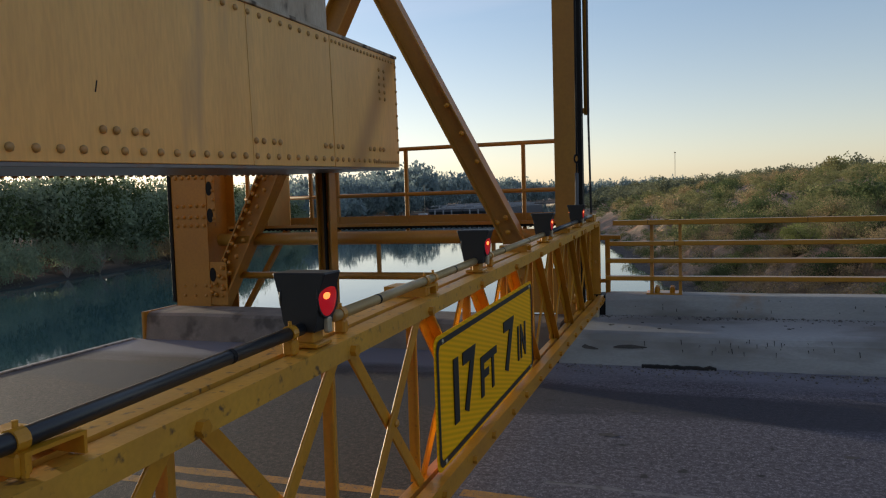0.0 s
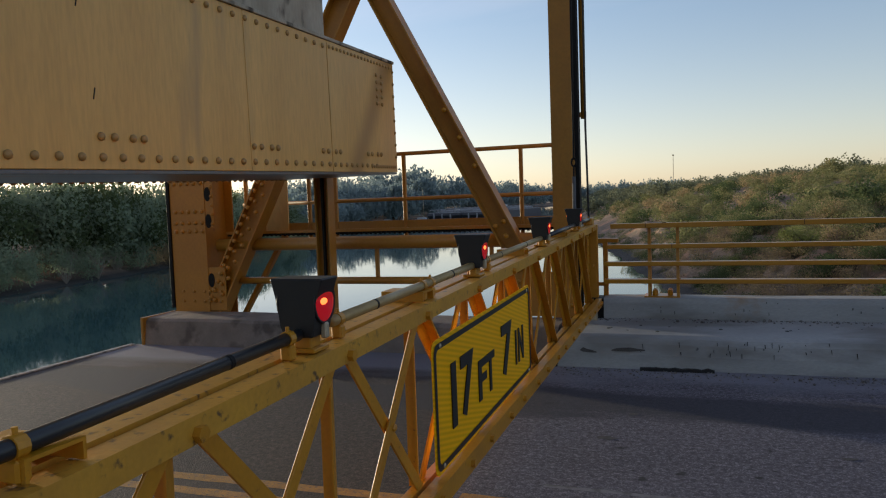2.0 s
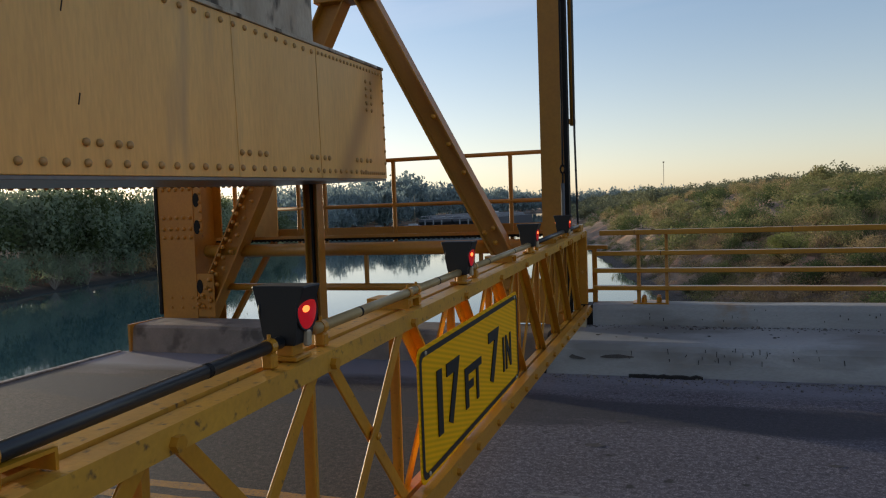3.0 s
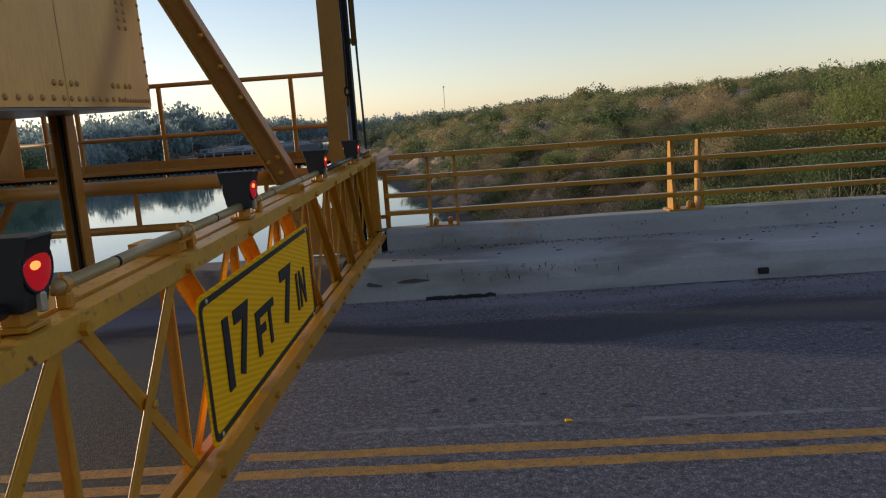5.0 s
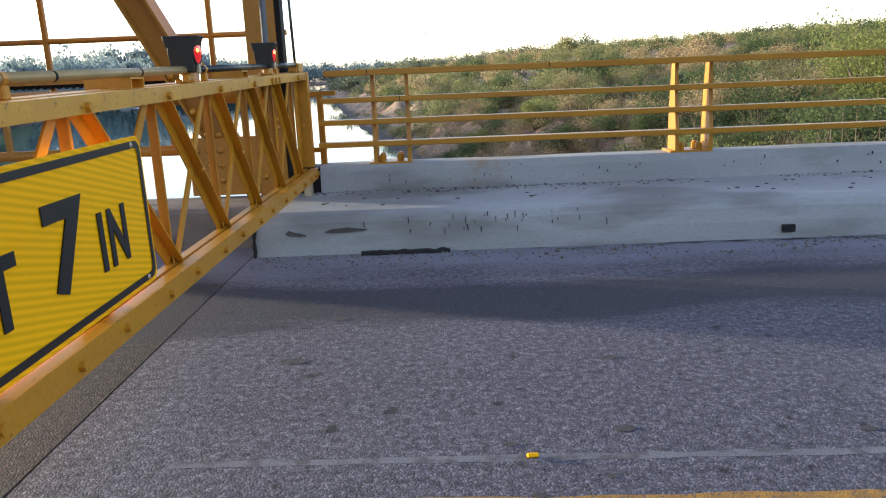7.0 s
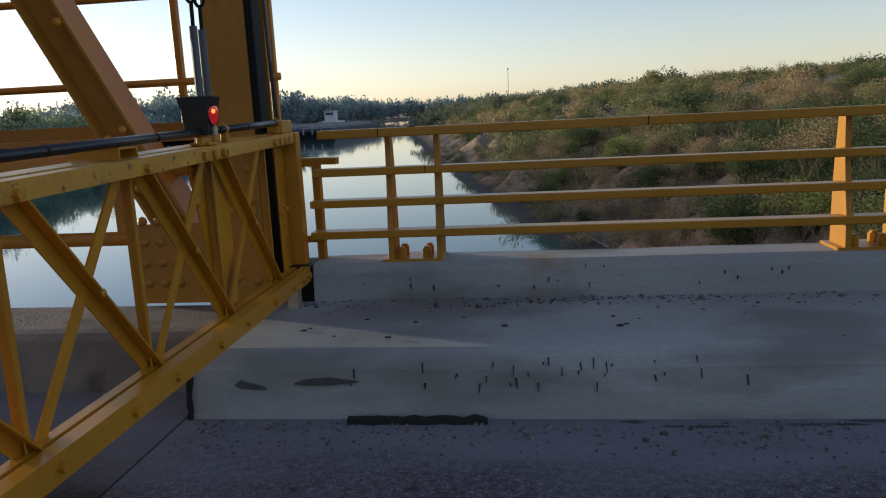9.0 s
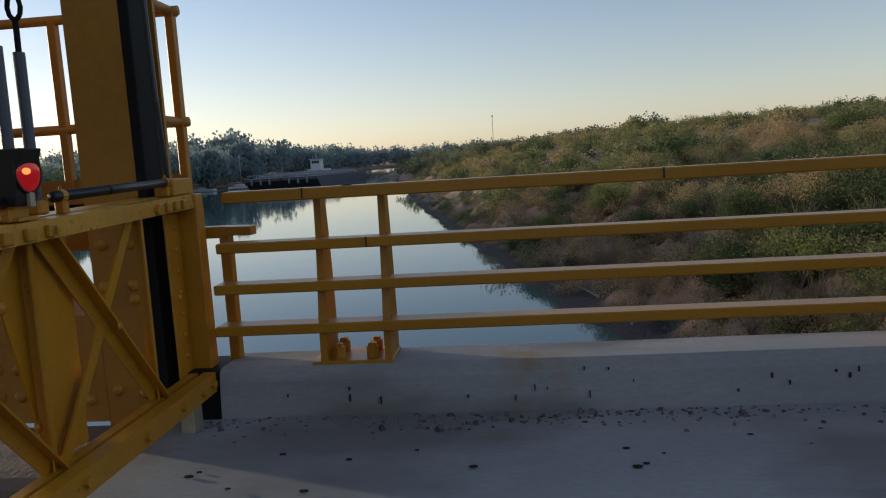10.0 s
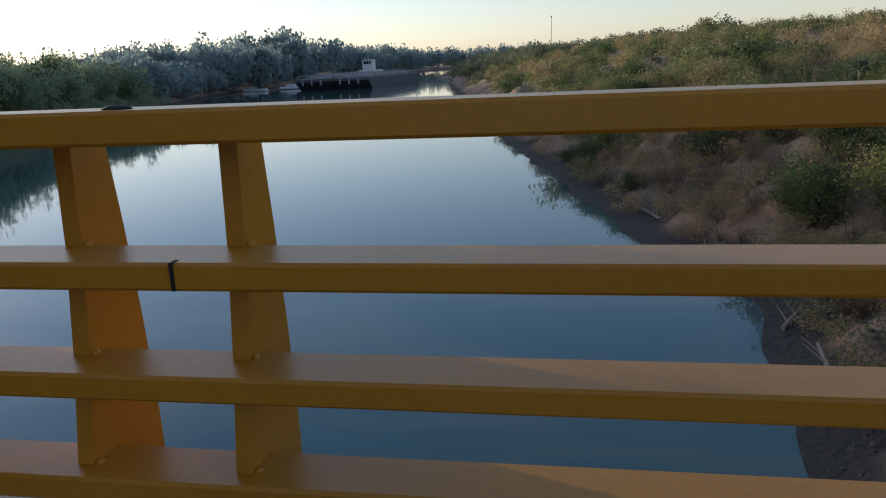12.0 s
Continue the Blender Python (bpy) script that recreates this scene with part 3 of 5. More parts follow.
# ---- railing ----
def railing():
    r = thing("railing", (0, 0, 0), "mustard yellow steel railing with four flat rails on the concrete upstand", "railing")
    for z0, z1, x0 in ((1.401, 1.457, -0.905), (1.161, 1.210, -0.955), (0.959, 1.008, -0.985), (0.753, 0.803, -0.995)):
        bm = bmesh.new()
        box(bm, (x0, 8.487, z0), (46, 8.615, z1), 0.006)
        part("rail", bm, RAIL_YELLOW, r)
    # the tapered plates of a pair of posts
    prof = [(8.525, 0.60), (8.760, 0.60), (8.762, 0.80), (8.752, 1.02), (8.735, 1.22), (8.712, 1.41), (8.612, 1.41), (8.60, 1.21), (8.57, 1.0), (8.532, 0.80)]
    me = weld = None
    for k in range(15):
        x = (-0.49, 2.345)[k] if k < 2 else 5.29 + 2.99 * (k - 2)
        for dx in (0.0, 0.318):
            if me is None:
                bm = bmesh.new()
                a = [bm.verts.new((0, y, z)) for y, z in prof]
                b = [bm.verts.new((0.034, y, z)) for y, z in prof]
                for j in range(len(prof)):
                    bm.faces.new((a[j], a[(j + 1) % len(prof)], b[(j + 1) % len(prof)], b[j]))
                bm.faces.new(a)
                bm.faces.new(b[::-1])
                p = part("post", bm, RAIL_YELLOW, r)
                me = p.data
            else:
                p = new("post", me)
                p.parent = r
            p.location = (x + dx, 0, 0)
        bm = bmesh.new()
        box(bm, (x - 0.045, 8.525, 0.582), (x + 0.355, 8.80, 0.604), 0.004)
        plate = part("base_plate", bm, RAIL_YELLOW, r)
        for bx in (0.075, 0.245):
            for by in (8.60, 8.72):
                bm = bmesh.new()
                bmesh.ops.create_cone(bm, cap_ends=True, segments=6, radius1=0.032, radius2=0.032, depth=0.055, matrix=Matrix.Translation((x + bx, by, 0.63)))
                box(bm, (x + bx - 0.02, by - 0.02, 0.65), (x + bx + 0.02, by + 0.02, 0.675), 0.006)
                part("bolt", bm, GATE_YELLOW, plate)
        # weld beads where the plates cross the rails
        for dx in (0.0, 0.318):
            for z, y in ((1.210, 8.604), (1.008, 8.575), (0.803, 8.536)):
                if weld is None:
                    bm = bmesh.new()
                    dome(bm, (0, 0, 0), 0.009, (0, 0, 1), 0.9)
                    w = part("weld", bm, RAIL_YELLOW, r)
                    weld = w.data
                else:
                    w = new("weld", weld)
                    w.parent = r
                w.location = (x + dx + 0.04, y + 0.006, z)
    for x, z0, z1 in ((-0.51, 1.407, 1.457), (-0.22, 1.161, 1.210), (1.16, 1.407, 1.457)):
        bm = bmesh.new()
        box(bm, (x, 8.484, z0 + 0.002), (x + 0.006, 8.507, z1 + 0.001))
        part("seam", bm, TAR, r, "dark seam in the rail")
    bm = bmesh.new()
    bmesh.ops.create_icosphere(bm, subdivisions=2, radius=0.022, matrix=Matrix.Translation((-0.30, 8.53, 1.458)) @ Matrix.Diagonal((1.2, 0.9, 0.3, 1)))
    part("tar_blot", bm, TAR, r, "black tar blot on the rail")
    bm = bmesh.new()
    box(bm, (-1.02, 8.70, 0.57), (-0.965, 8.76, 1.27), 0.005)
    part("end_post", bm, RAIL_YELLOW, r)
    bm = bmesh.new()
    box(bm, (-1.13, 8.72, 1.262), (-0.965, 8.80, 1.278), 0.003)
    v = [bm.verts.new(c) for c in ((-0.965, 8.80, 1.278), (-0.835, 8.74, 1.276), (-0.838, 8.66, 1.276), (-0.985, 8.68, 1.278))]
    w = [bm.verts.new(c.co - Vector((0, 0, 0.045))) for c in v]
    bm.faces.new(v)
    bm.faces.new(w[::-1])
    for j in range(4):
        bm.faces.new((v[j], v[(j + 1) % 4], w[(j + 1) % 4], w[j]))
    box(bm, (-1.13, 8.70, 1.22), (-0.965, 8.715, 1.278), 0.003)
    part("bracket", bm, RAIL_YELLOW, r)
    bm = bmesh.new()
    box(bm, (-1.13, 8.71, 0.70), (-0.96, 8.75, 0.745), 0.004)
    part("lower_arm", bm, RAIL_YELLOW, r)
    return r


railing()

# ---- barrier gate ----
GATE = Matrix.Translation((-1.12, 0, 0)) @ Matrix.Rotation(radians(-0.25), 4, "Z")


def top_z(y):
    return 1.275 + 0.021 * y


def low_z(y):
    return 0.445 + 0.004 * y


def chord(bm, x0, x1, z, lo, hi, y0, y1):
    """A straight strip along the gate, lying between two offsets from the line z."""
    v = [bm.verts.new((x, y, z(y) + dz)) for y in (y0, y1) for x, dz in ((x0, lo), (x1, lo), (x1, hi), (x0, hi))]
    for f in ((0, 1, 2, 3), (7, 6, 5, 4), (0, 4, 5, 1), (1, 5, 6, 2), (2, 6, 7, 3), (3, 7, 4, 0)):
        bm.faces.new([v[i] for i in f])


def barrier_gate():
    g = thing("barrier_gate", GATE, "closed yellow steel lattice barrier gate across the road", "barrier gate")
    L0, L1 = -0.6, 8.58
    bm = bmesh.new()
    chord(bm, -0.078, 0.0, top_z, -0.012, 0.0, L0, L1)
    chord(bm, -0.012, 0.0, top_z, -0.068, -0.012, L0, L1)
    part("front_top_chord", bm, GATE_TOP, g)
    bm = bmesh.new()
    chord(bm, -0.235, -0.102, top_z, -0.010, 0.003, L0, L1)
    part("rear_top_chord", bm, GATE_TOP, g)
    for x0, x1 in ((-0.114, -0.102), (-0.235, -0.223)):
        bm = bmesh.new()
        chord(bm, x0, x1, top_z, -0.064, -0.010, L0, L1)
        part("chord_flange", bm, GATE_YELLOW, g)
    bm = bmesh.new()
    chord(bm, -0.004, 0.062, low_z, 0.084, 0.095, L0, L1)
    chord(bm, 0.05, 0.062, low_z, 0.0, 0.084, L0, L1)
    part("front_bottom_chord", bm, GATE_YELLOW, g)
    # the lattice stands in the slot between two bottom angles
    bm = bmesh.new()
    chord(bm, -0.075, -0.030, low_z, 0.082, 0.092, L0, L1)
    chord(bm, -0.040, -0.030, low_z, 0.004, 0.082, L0, L1)
    part("rear_bottom_chord", bm, GATE_YELLOW, g)
    nodes = [-0.50, 0.30, 1.10, 1.90, 2.66, 3.47, 4.28, 5.08, 5.89, 6.66, 7.43, 8.18, 8.50]
    xf, xr = -0.068, -0.215
    for i, (a, b) in enumerate(zip(nodes, nodes[1:])):
        ta, tb, la, lb = top_z(a) - 0.03, top_z(b) - 0.03, low_z(a) + 0.085, low_z(b) + 0.085
        if a < 2.5:
            # near the hinge the strong angles rise towards the free end and cross in front
            bm = bmesh.new()
            bar(bm, (-0.020, a + 0.06, la), (-0.020, b - 0.06, tb - 0.01), 0.010, 0.052, 0.002)
            part("diagonal", bm, GATE_YELLOW, g)
            bm = bmesh.new()
            bar(bm, (-0.040, a + 0.05, ta), (-0.036, b - 0.05, lb), 0.010, 0.050)
            part("flat_diagonal", bm, GATE_YELLOW, g)
        elif b < 8.4:
            bm = bmesh.new()
            angle_bar(bm, (xf, a + 0.07, ta), (xf + 0.005, b, lb), 0.060, 0.008, radians(190))
            part("diagonal", bm, GATE_YELLOW, g)
            bm = bmesh.new()
            bar(bm, (xf + 0.002, b - 0.07, tb), (xf + 0.006, a + 0.03, la), 0.010, 0.050)
            part("flat_diagonal", bm, GATE_YELLOW, g)
        bm = bmesh.new()
        angle_bar(bm, (xf + 0.010, a, ta), (xf + 0.015, a - 0.015, la), 0.045, 0.007, radians(90))
        part("upright", bm, GATE_YELLOW, g)
        bm = bmesh.new()
        bar(bm, (-0.06, a, top_z(a) - 0.022), (xr, a + 0.3, top_z(a) - 0.022), 0.05, 0.01)
        part("upper_lacing", bm, GATE_YELLOW, g)
        for y, z, x in ((a + 0.02, top_z(a) - 0.044, 0.009), (b - 0.05, low_z(b) + 0.05, 0.071), ((a + b) / 2, low_z(a) + 0.045, 0.071)):
            bm = bmesh.new()
            bmesh.ops.create_cone(bm, cap_ends=True, segments=6, radius1=0.021, radius2=0.021, depth=0.022, matrix=Matrix.Translation((x, y, z)) @ Matrix.Rotation(radians(90), 4, "Y"))
            part("bolt", bm, GATE_YELLOW, g)
        bm = bmesh.new()
        dome(bm, (-0.012, (a + b) / 2 + 0.02, (top_z(a) + low_z(b)) / 2 + 0.02), 0.017, (1, 0, 0))
        part("bolt", bm, GATE_YELLOW, g)
    bm = bmesh.new()
    v = [bm.verts.new(c) for c in ((xf - 0.040, 7.24, top_z(7.2) - 0.07), (xf - 0.040, 7.68, top_z(7.6) - 0.07), (xf - 0.040, 7.67, low_z(7.5) + 0.09), (xf - 0.040, 7.44, low_z(7.2) + 0.09))]
    r = bmesh.ops.extrude_face_region(bm, geom=[bm.faces.new(v)])
    bmesh.ops.translate(bm, vec=(0.01, 0, 0), verts=[e for e in r["geom"] if isinstance(e, bmesh.types.BMVert)])
    for y, z in ((7.30, 1.28), (7.30, 1.16), (7.46, 0.66), (7.40, 0.72)):
        dome(bm, (xf - 0.030, y, z), 0.024, (1, 0, 0))
    part("hanger_plate", bm, GATE_YELLOW, g)
    bm = bmesh.new()
    box(bm, (-0.13, L1, 0.43), (0.012, L1 + 0.09, top_z(8.6)), 0.006)
    part("end_plate", bm, GATE_YELLOW, g)
    bm = bmesh.new()
    box(bm, (xf - 0.03, 8.44, 0.56), (xf - 0.016, L1 - 0.002, top_z(8.3) - 0.08), 0.003)
    for z in np.linspace(0.66, 1.30, 7):
        dome(bm, (xf - 0.014, 8.52, z), 0.016, (1, 0, 0))
    part("end_panel", bm, GATE_YELLOW, g)
    bm = bmesh.new()
    box(bm, (-0.13, 8.45, top_z(8.4) + 0.004), (-0.03, L1 + 0.07, top_z(8.4) + 0.085), 0.006)
    part("end_cap", bm, GATE_YELLOW, g)
    for y in (7.22, 7.33, 7.44, 8.22, 8.30, 8.38, 8.46):
        bm = bmesh.new()
        box(bm, (0.0, y - 0.022, top_z(y) - 0.06), (0.02, y + 0.022, top_z(y) - 0.018), 0.004)
        part("nut", bm, GATE_YELLOW, g)
    # cross bearers that carry the conduit
    for y in (0.76, 2.80, 4.86, 6.62):
        z = top_z(y) + 0.003
        bm = bmesh.new()
        box(bm, (-0.235, y - 0.07, z), (-0.035, y - 0.062, z + 0.045))
        box(bm, (-0.235, y + 0.062, z), (-0.035, y + 0.07, z + 0.045))
        box(bm, (-0.235, y - 0.062, z + 0.037), (-0.035, y + 0.062, z + 0.045))
        part("bearer", bm, GATE_YELLOW, g)
    return g


gate = barrier_gate()


def conduit(a, b, mat, label):
    c = thing("conduit", GATE, label, "conduit", "conduits on the gate")
    cx, cz = -0.065, 0.068
    bm = bmesh.new()
    rod(bm, (cx, a, top_z(a) + cz), (cx, b, top_z(b) + cz), 0.0195, 16)
    part("pipe", bm, mat, c, smooth=True)
    for y in np.arange(a + 0.35, b - 0.1, 0.74):
        bm = bmesh.new()
        rod(bm, (cx, y, top_z(y) + cz), (cx, y + 0.016, top_z(y) + cz), 0.0203, 16)
        part("band", bm, DARK_STEEL, c)
    for y in ([a + 0.05] if a > 1 else [0.70]) + [b - 0.06]:
        z = top_z(y)
        bm = bmesh.new()
        rod(bm, (cx, y - 0.014, z + cz), (cx, y + 0.014, z + cz), 0.0235, 12)
        box(bm, (cx - 0.02, y - 0.018, z + 0.002), (cx + 0.02, y + 0.018, z + cz - 0.02), 0.006)
        rod(bm, (cx, y, z + cz + 0.02), (cx, y, z + cz + 0.036), 0.006, 8)
        part("clamp", bm, GATE_YELLOW, c)


conduit(-0.5, 1.70, RUBBER, "black hose clamped along the gate's top")
conduit(1.92, 2.86, PIPE, "dull tan galvanised conduit along the gate's top")
conduit(2.86, 3.68, PIPE, "dull tan galvanised conduit along the gate's top")
conduit(3.86, 5.62, PIPE, "dull tan galvanised conduit along the gate's top")
conduit(5.80, 7.40, RUBBER, "black hose clamped along the gate's top")
conduit(7.58, 8.50, RUBBER, "black hose clamped along the gate's top")


def gate_lamp(y):
    g = thing("gate_lamp", GATE @ Matrix.Translation((-0.072, y, top_z(y) + 0.037)) @ Matrix.Scale(0.84, 4), "black hooded warning lamp with a red lens on the gate", "warning lamp", "lamps on the gate")
    bm = bmesh.new()
    prof = [(-0.062, 0.02), (0.062, 0.02), (0.07, 0.06), (0.076, 0.15), (0.112, 0.24), (-0.112, 0.24), (-0.076, 0.15), (-0.07, 0.06)]
    a = [bm.verts.new((x, -0.072, z)) for x, z in prof]
    b = [bm.verts.new((x, 0.058, z)) for x, z in prof]
    for j in range(8):
        bm.faces.new((a[j], a[(j + 1) % 8], b[(j + 1) % 8], b[j]))
    bm.faces.new(a)
    bm.faces.new(b[::-1])
    bmesh.ops.bevel(bm, geom=bm.edges[:], offset=0.006, segments=1, affect="EDGES")
    part("housing", bm, BLACK, g)
    for s in (1, -1):
        bm = bmesh.new()
        bmesh.ops.create_uvsphere(bm, u_segments=20, v_segments=10, radius=0.076, matrix=Matrix.Translation((s * 0.073, 0.004, 0.150)) @ Matrix.Diagonal((0.24, 1, 1.05, 1)))
        lens = part("lens", bm, LENS, g, "round red glass lens", smooth=True)
        bm = bmesh.new()
        bmesh.ops.create_uvsphere(bm, u_segments=12, v_segments=8, radius=0.031, matrix=Matrix.Translation((s * 0.085, -0.016, 0.152)) @ Matrix.Diagonal((0.24, 1.0, 0.55, 1)))
        part("bulb", bm, BULB, lens)
    for s in (1, -1):
        bm = bmesh.new()
        for k in range(20):
            p, q = radians(18 * k), radians(18 * k + 18)
            rod(bm, (s * 0.077, 0.004 + 0.078 * math.cos(p), 0.150 + 0.082 * math.sin(p)), (s * 0.077, 0.004 + 0.078 * math.cos(q), 0.150 + 0.082 * math.sin(q)), 0.005, 6)
        part("lens_rim", bm, BLACK, g)
    bm = bmesh.new()
    box(bm, (-0.06, -0.06, -0.040), (0.06, 0.06, -0.024), 0.003)
    box(bm, (-0.035, -0.04, -0.026), (0.035, 0.04, 0.022), 0.004)
    part("foot", bm, GATE_YELLOW, g)
    bm = bmesh.new()
    box(bm, (0.062, -0.012, 0.01), (0.088, 0.018, 0.07), 0.006)
    part("latch", bm, GALV, g)


for y in (1.77, 3.65, 5.60, 7.38):
    gate_lamp(y)


def clearance_sign():
    at = GATE @ Matrix.Translation((0.014, 2.675, 0.557)) @ Matrix.Rotation(radians(0.75), 4, "X")
    s = thing("clearance_sign", at, "yellow rectangular clearance sign with black border and lettering", "road sign")
    wide_, high_ = 2.0, 0.61

    def ring(inset, rad):
        out = []
        for cy, cz, a0 in ((wide_ - inset - rad, high_ - inset - rad, 0), (inset + rad, high_ - inset - rad, 90), (inset + rad, inset + rad, 180), (wide_ - inset - rad, inset + rad, 270)):
            for k in range(6):
                a = radians(a0 + 18 * k)
                out.append((cy + rad * math.cos(a), cz + rad * math.sin(a)))
        return out

    bm = bmesh.new()
    r0 = ring(0.0, 0.05)
    va = [bm.verts.new((0.0, y, z)) for y, z in r0]
    vb = [bm.verts.new((0.004, y, z)) for y, z in r0]
    for j in range(24):
        k = (j + 1) % 24
        bm.faces.new((va[j], va[k], vb[k], vb[j]))
    bm.faces.new(va[::-1])
    bm.faces.new(vb)
    part("panel", bm, SIGN_YELLOW, s)
    bm = bmesh.new()
    outer = [bm.verts.new((0.008, y, z)) for y, z in ring(0.018, 0.045)]
    inner = [bm.verts.new((0.008, y, z)) for y, z in ring(0.046, 0.03)]
    for j in range(24):
        k = (j + 1) % 24
        bm.faces.new((outer[j], outer[k], inner[k], inner[j]))
    part("border", bm, SIGN_BLACK, s)

    def glyph(text, y0, y1, z0, z1):
        """One black character that fills the given box on the sign's face."""
        c = bpy.data.curves.new("lettering", "FONT")
        c.body, c.size, c.extrude, c.offset = text, 1.0, 0.002, 0.030
        c.materials.append(SIGN_BLACK)
        o = new("lettering", c)
        o.parent = s
        bpy.context.view_layer.update()
        xs, ys = [p[0] for p in o.bound_box], [p[1] for p in o.bound_box]
        wide, high = (y1 - y0) / (max(xs) - min(xs)), (z1 - z0) / (max(ys) - min(ys))
        o.matrix_basis = Matrix(((0, 0, 1, 0.0085), (wide, 0, 0, y0 - wide * min(xs)), (0, high, 0, z0 - high * min(ys)), (0, 0, 0, 1)))

    for text, y0, y1, top in (("1", 0.240, 0.312, 0.462), ("7", 0.385, 0.605, 0.462), ("F", 0.69, 0.845, 0.368), ("T", 0.84, 1.015, 0.368), ("7", 1.185, 1.445, 0.462), ("I", 1.535, 1.57, 0.372), ("N", 1.612, 1.76, 0.372)):
        glyph(text, y0, y1, 0.152, top)
    for y in (0.10, wide_ - 0.10):
        for z in (0.032, high_ - 0.032):
            bm = bmesh.new()
            dome(bm, (0.008, y, z), 0.012, (1, 0, 0))
            part("bolt", bm, GALV, s)


clearance_sign()


# ---- lift tower ----
RIVETS = {}


def rivet(parent, at, r, normal, mat, flat=0.75):
    """One rivet head of its own, sharing its mesh with its like."""
    key = (round(r, 4), mat.name)
    if key not in RIVETS:
        bm = bmesh.new()
        dome(bm, (0, 0, 0), r, (0, 0, 1), flat)
        me = bpy.data.meshes.new("rivet")
        bm.to_mesh(me)
        bm.free()
        me.materials.append(mat)
        for p in me.polygons:
            p.use_smooth = True
        RIVETS[key] = me
    o = new("rivet", RIVETS[key])
    o.parent = parent
    o.matrix_basis = Matrix.Translation(at) @ Vector(normal).to_track_quat("Z", "Y").to_matrix().to_4x4()


def tower():
    t = thing("bridge_tower", (0, 0, 0), "mustard yellow riveted steel leg frame of a lift bridge tower", "bridge tower")
    bm = bmesh.new()
    extruded(bm, [(-1.568, 8.452), (-1.294, 8.452), (-1.294, 8.475), (-1.46, 8.475), (-1.46, 8.80), (-1.294, 8.80), (-1.294, 8.825), (-1.568, 8.825), (-1.568, 8.80), (-1.48, 8.80), (-1.48, 8.475), (-1.568, 8.475)], Matrix.Translation((0, 0, -2.2)), 11.7)
    part("front_column", bm, TOWER_YELLOW, t)
    bm = bmesh.new()
    box(bm, (-1.292, 8.448, 0.37), (-1.243, 8.60, 9.5), 0.006)
    rod(bm, (-1.315, 8.68, 1.56), (-1.315, 8.68, 9.5), 0.04, 10)
    part("guide_strip", bm, DARK_STEEL, t, "black greased guide strip")
    bm = bmesh.new()
    box(bm, (-1.556, 8.438, 0.36), (-1.296, 8.4505, 1.34), 0.002)
    part("front_gusset", bm, TOWER_YELLOW, t)
    bm = bmesh.new()
    box(bm, (-2.20, 8.438, 0.36), (-1.558, 8.4505, 0.90), 0.002)
    part("front_gusset", bm, TOWER_YELLOW, t)
    for k in range(12):
        rivet(t, (-2.12 + 0.11 * (k % 3), 8.44, 0.5 + 0.14 * (k // 3)), 0.034, (0, -1, 0), TOWER_YELLOW)
    for x, z in ((-1.505, 1.036), (-1.357, 1.039), (-1.51, 0.968), (-1.36, 0.97), (-1.642, 0.473), (-1.64, 0.60), (-1.50, 0.52), (-1.36, 0.50), (-1.50, 1.24), (-1.36, 1.24)):
        rivet(t, (x, 8.44, z), 0.032, (0, -1, 0), GATE_YELLOW)
    # rear column, built up from riveted plates, its edge greased
    for lo, hi in (((-7.10, 8.46, -2.2), (-6.52, 8.48, 9.5)), ((-7.10, 9.02, -2.2), (-6.45, 9.04, 9.5)), ((-6.60, 8.48, -2.2), (-6.58, 9.02, 9.5)), ((-7.09, 8.48, -2.2), (-7.07, 9.02, 9.5))):
        bm = bmesh.new()
        box(bm, lo, hi)
        part("column_plate", bm, TOWER_YELLOW, t)
    bm = bmesh.new()
    box(bm, (-7.16, 8.44, 0.40), (-7.105, 8.60, 9.5), 0.006)
    part("guide_strip", bm, DARK_STEEL, t, "black greased guide strip")
    bm = bmesh.new()
    box(bm, (-6.52, 8.47, 0.37), (-6.24, 8.485, 0.98), 0.003)
    part("rear_gusset", bm, TOWER_YELLOW, t)
    bm = bmesh.new()
    box(bm, (-6.52, 8.47, 1.55), (-6.38, 8.485, 2.6), 0.003)
    part("rear_gusset", bm, TOWER_YELLOW, t)
    for row in (1.50, 1.62, 1.78, 2.18, 2.30, 2.75, 3.2):
        for k in range(5):
            rivet(t, (-7.02 + 0.112 * k, 8.46, row), 0.034, (0, -1, 0), TOWER_YELLOW)
    for row in (0.5, 0.64):
        for k in (0, 2, 4, 5, 6, 7):
            rivet(t, (-6.95 + 0.09 * k, 8.46, row), 0.024, (0, -1, 0), TOWER_YELLOW)
    for z in np.arange(1.60, 2.6, 0.13):
        rivet(t, (-6.41, 8.47, z), 0.028, (0, -1, 0), TOWER_YELLOW)
    for z in (0.80, 1.64, 2.02):
        bm = bmesh.new()
        bmesh.ops.create_cone(bm, cap_ends=True, segments=16, radius1=0.05, radius2=0.05, depth=0.008, matrix=Matrix.Translation((-6.47, 8.466, z)) @ Matrix.Rotation(radians(90), 4, "X") @ Matrix.Diagonal((1, 2.0, 1, 1)))
        part("hand_hole", bm, DARK_STEEL, t, "dark oval hole in the plate")
    # diagonals rise to one apex
    bm = bmesh.new()
    channel_bar(bm, (-6.50, 8.60, 0.38), (-4.12, 8.60, 4.75), 0.24, 0.30, 0.02, 0.0)
    box(bm, (-0.12, -0.155, 0.02), (0.12, -0.15, 2.0), 0, along((-6.50, 8.60, 0.38), (-4.12, 8.60, 4.75))[0])
    part("diagonal", bm, TOWER_YELLOW, t)
    way, side = Vector((2.38, 0, 4.37)).normalized(), Vector((4.37, 0, -2.38)).normalized()
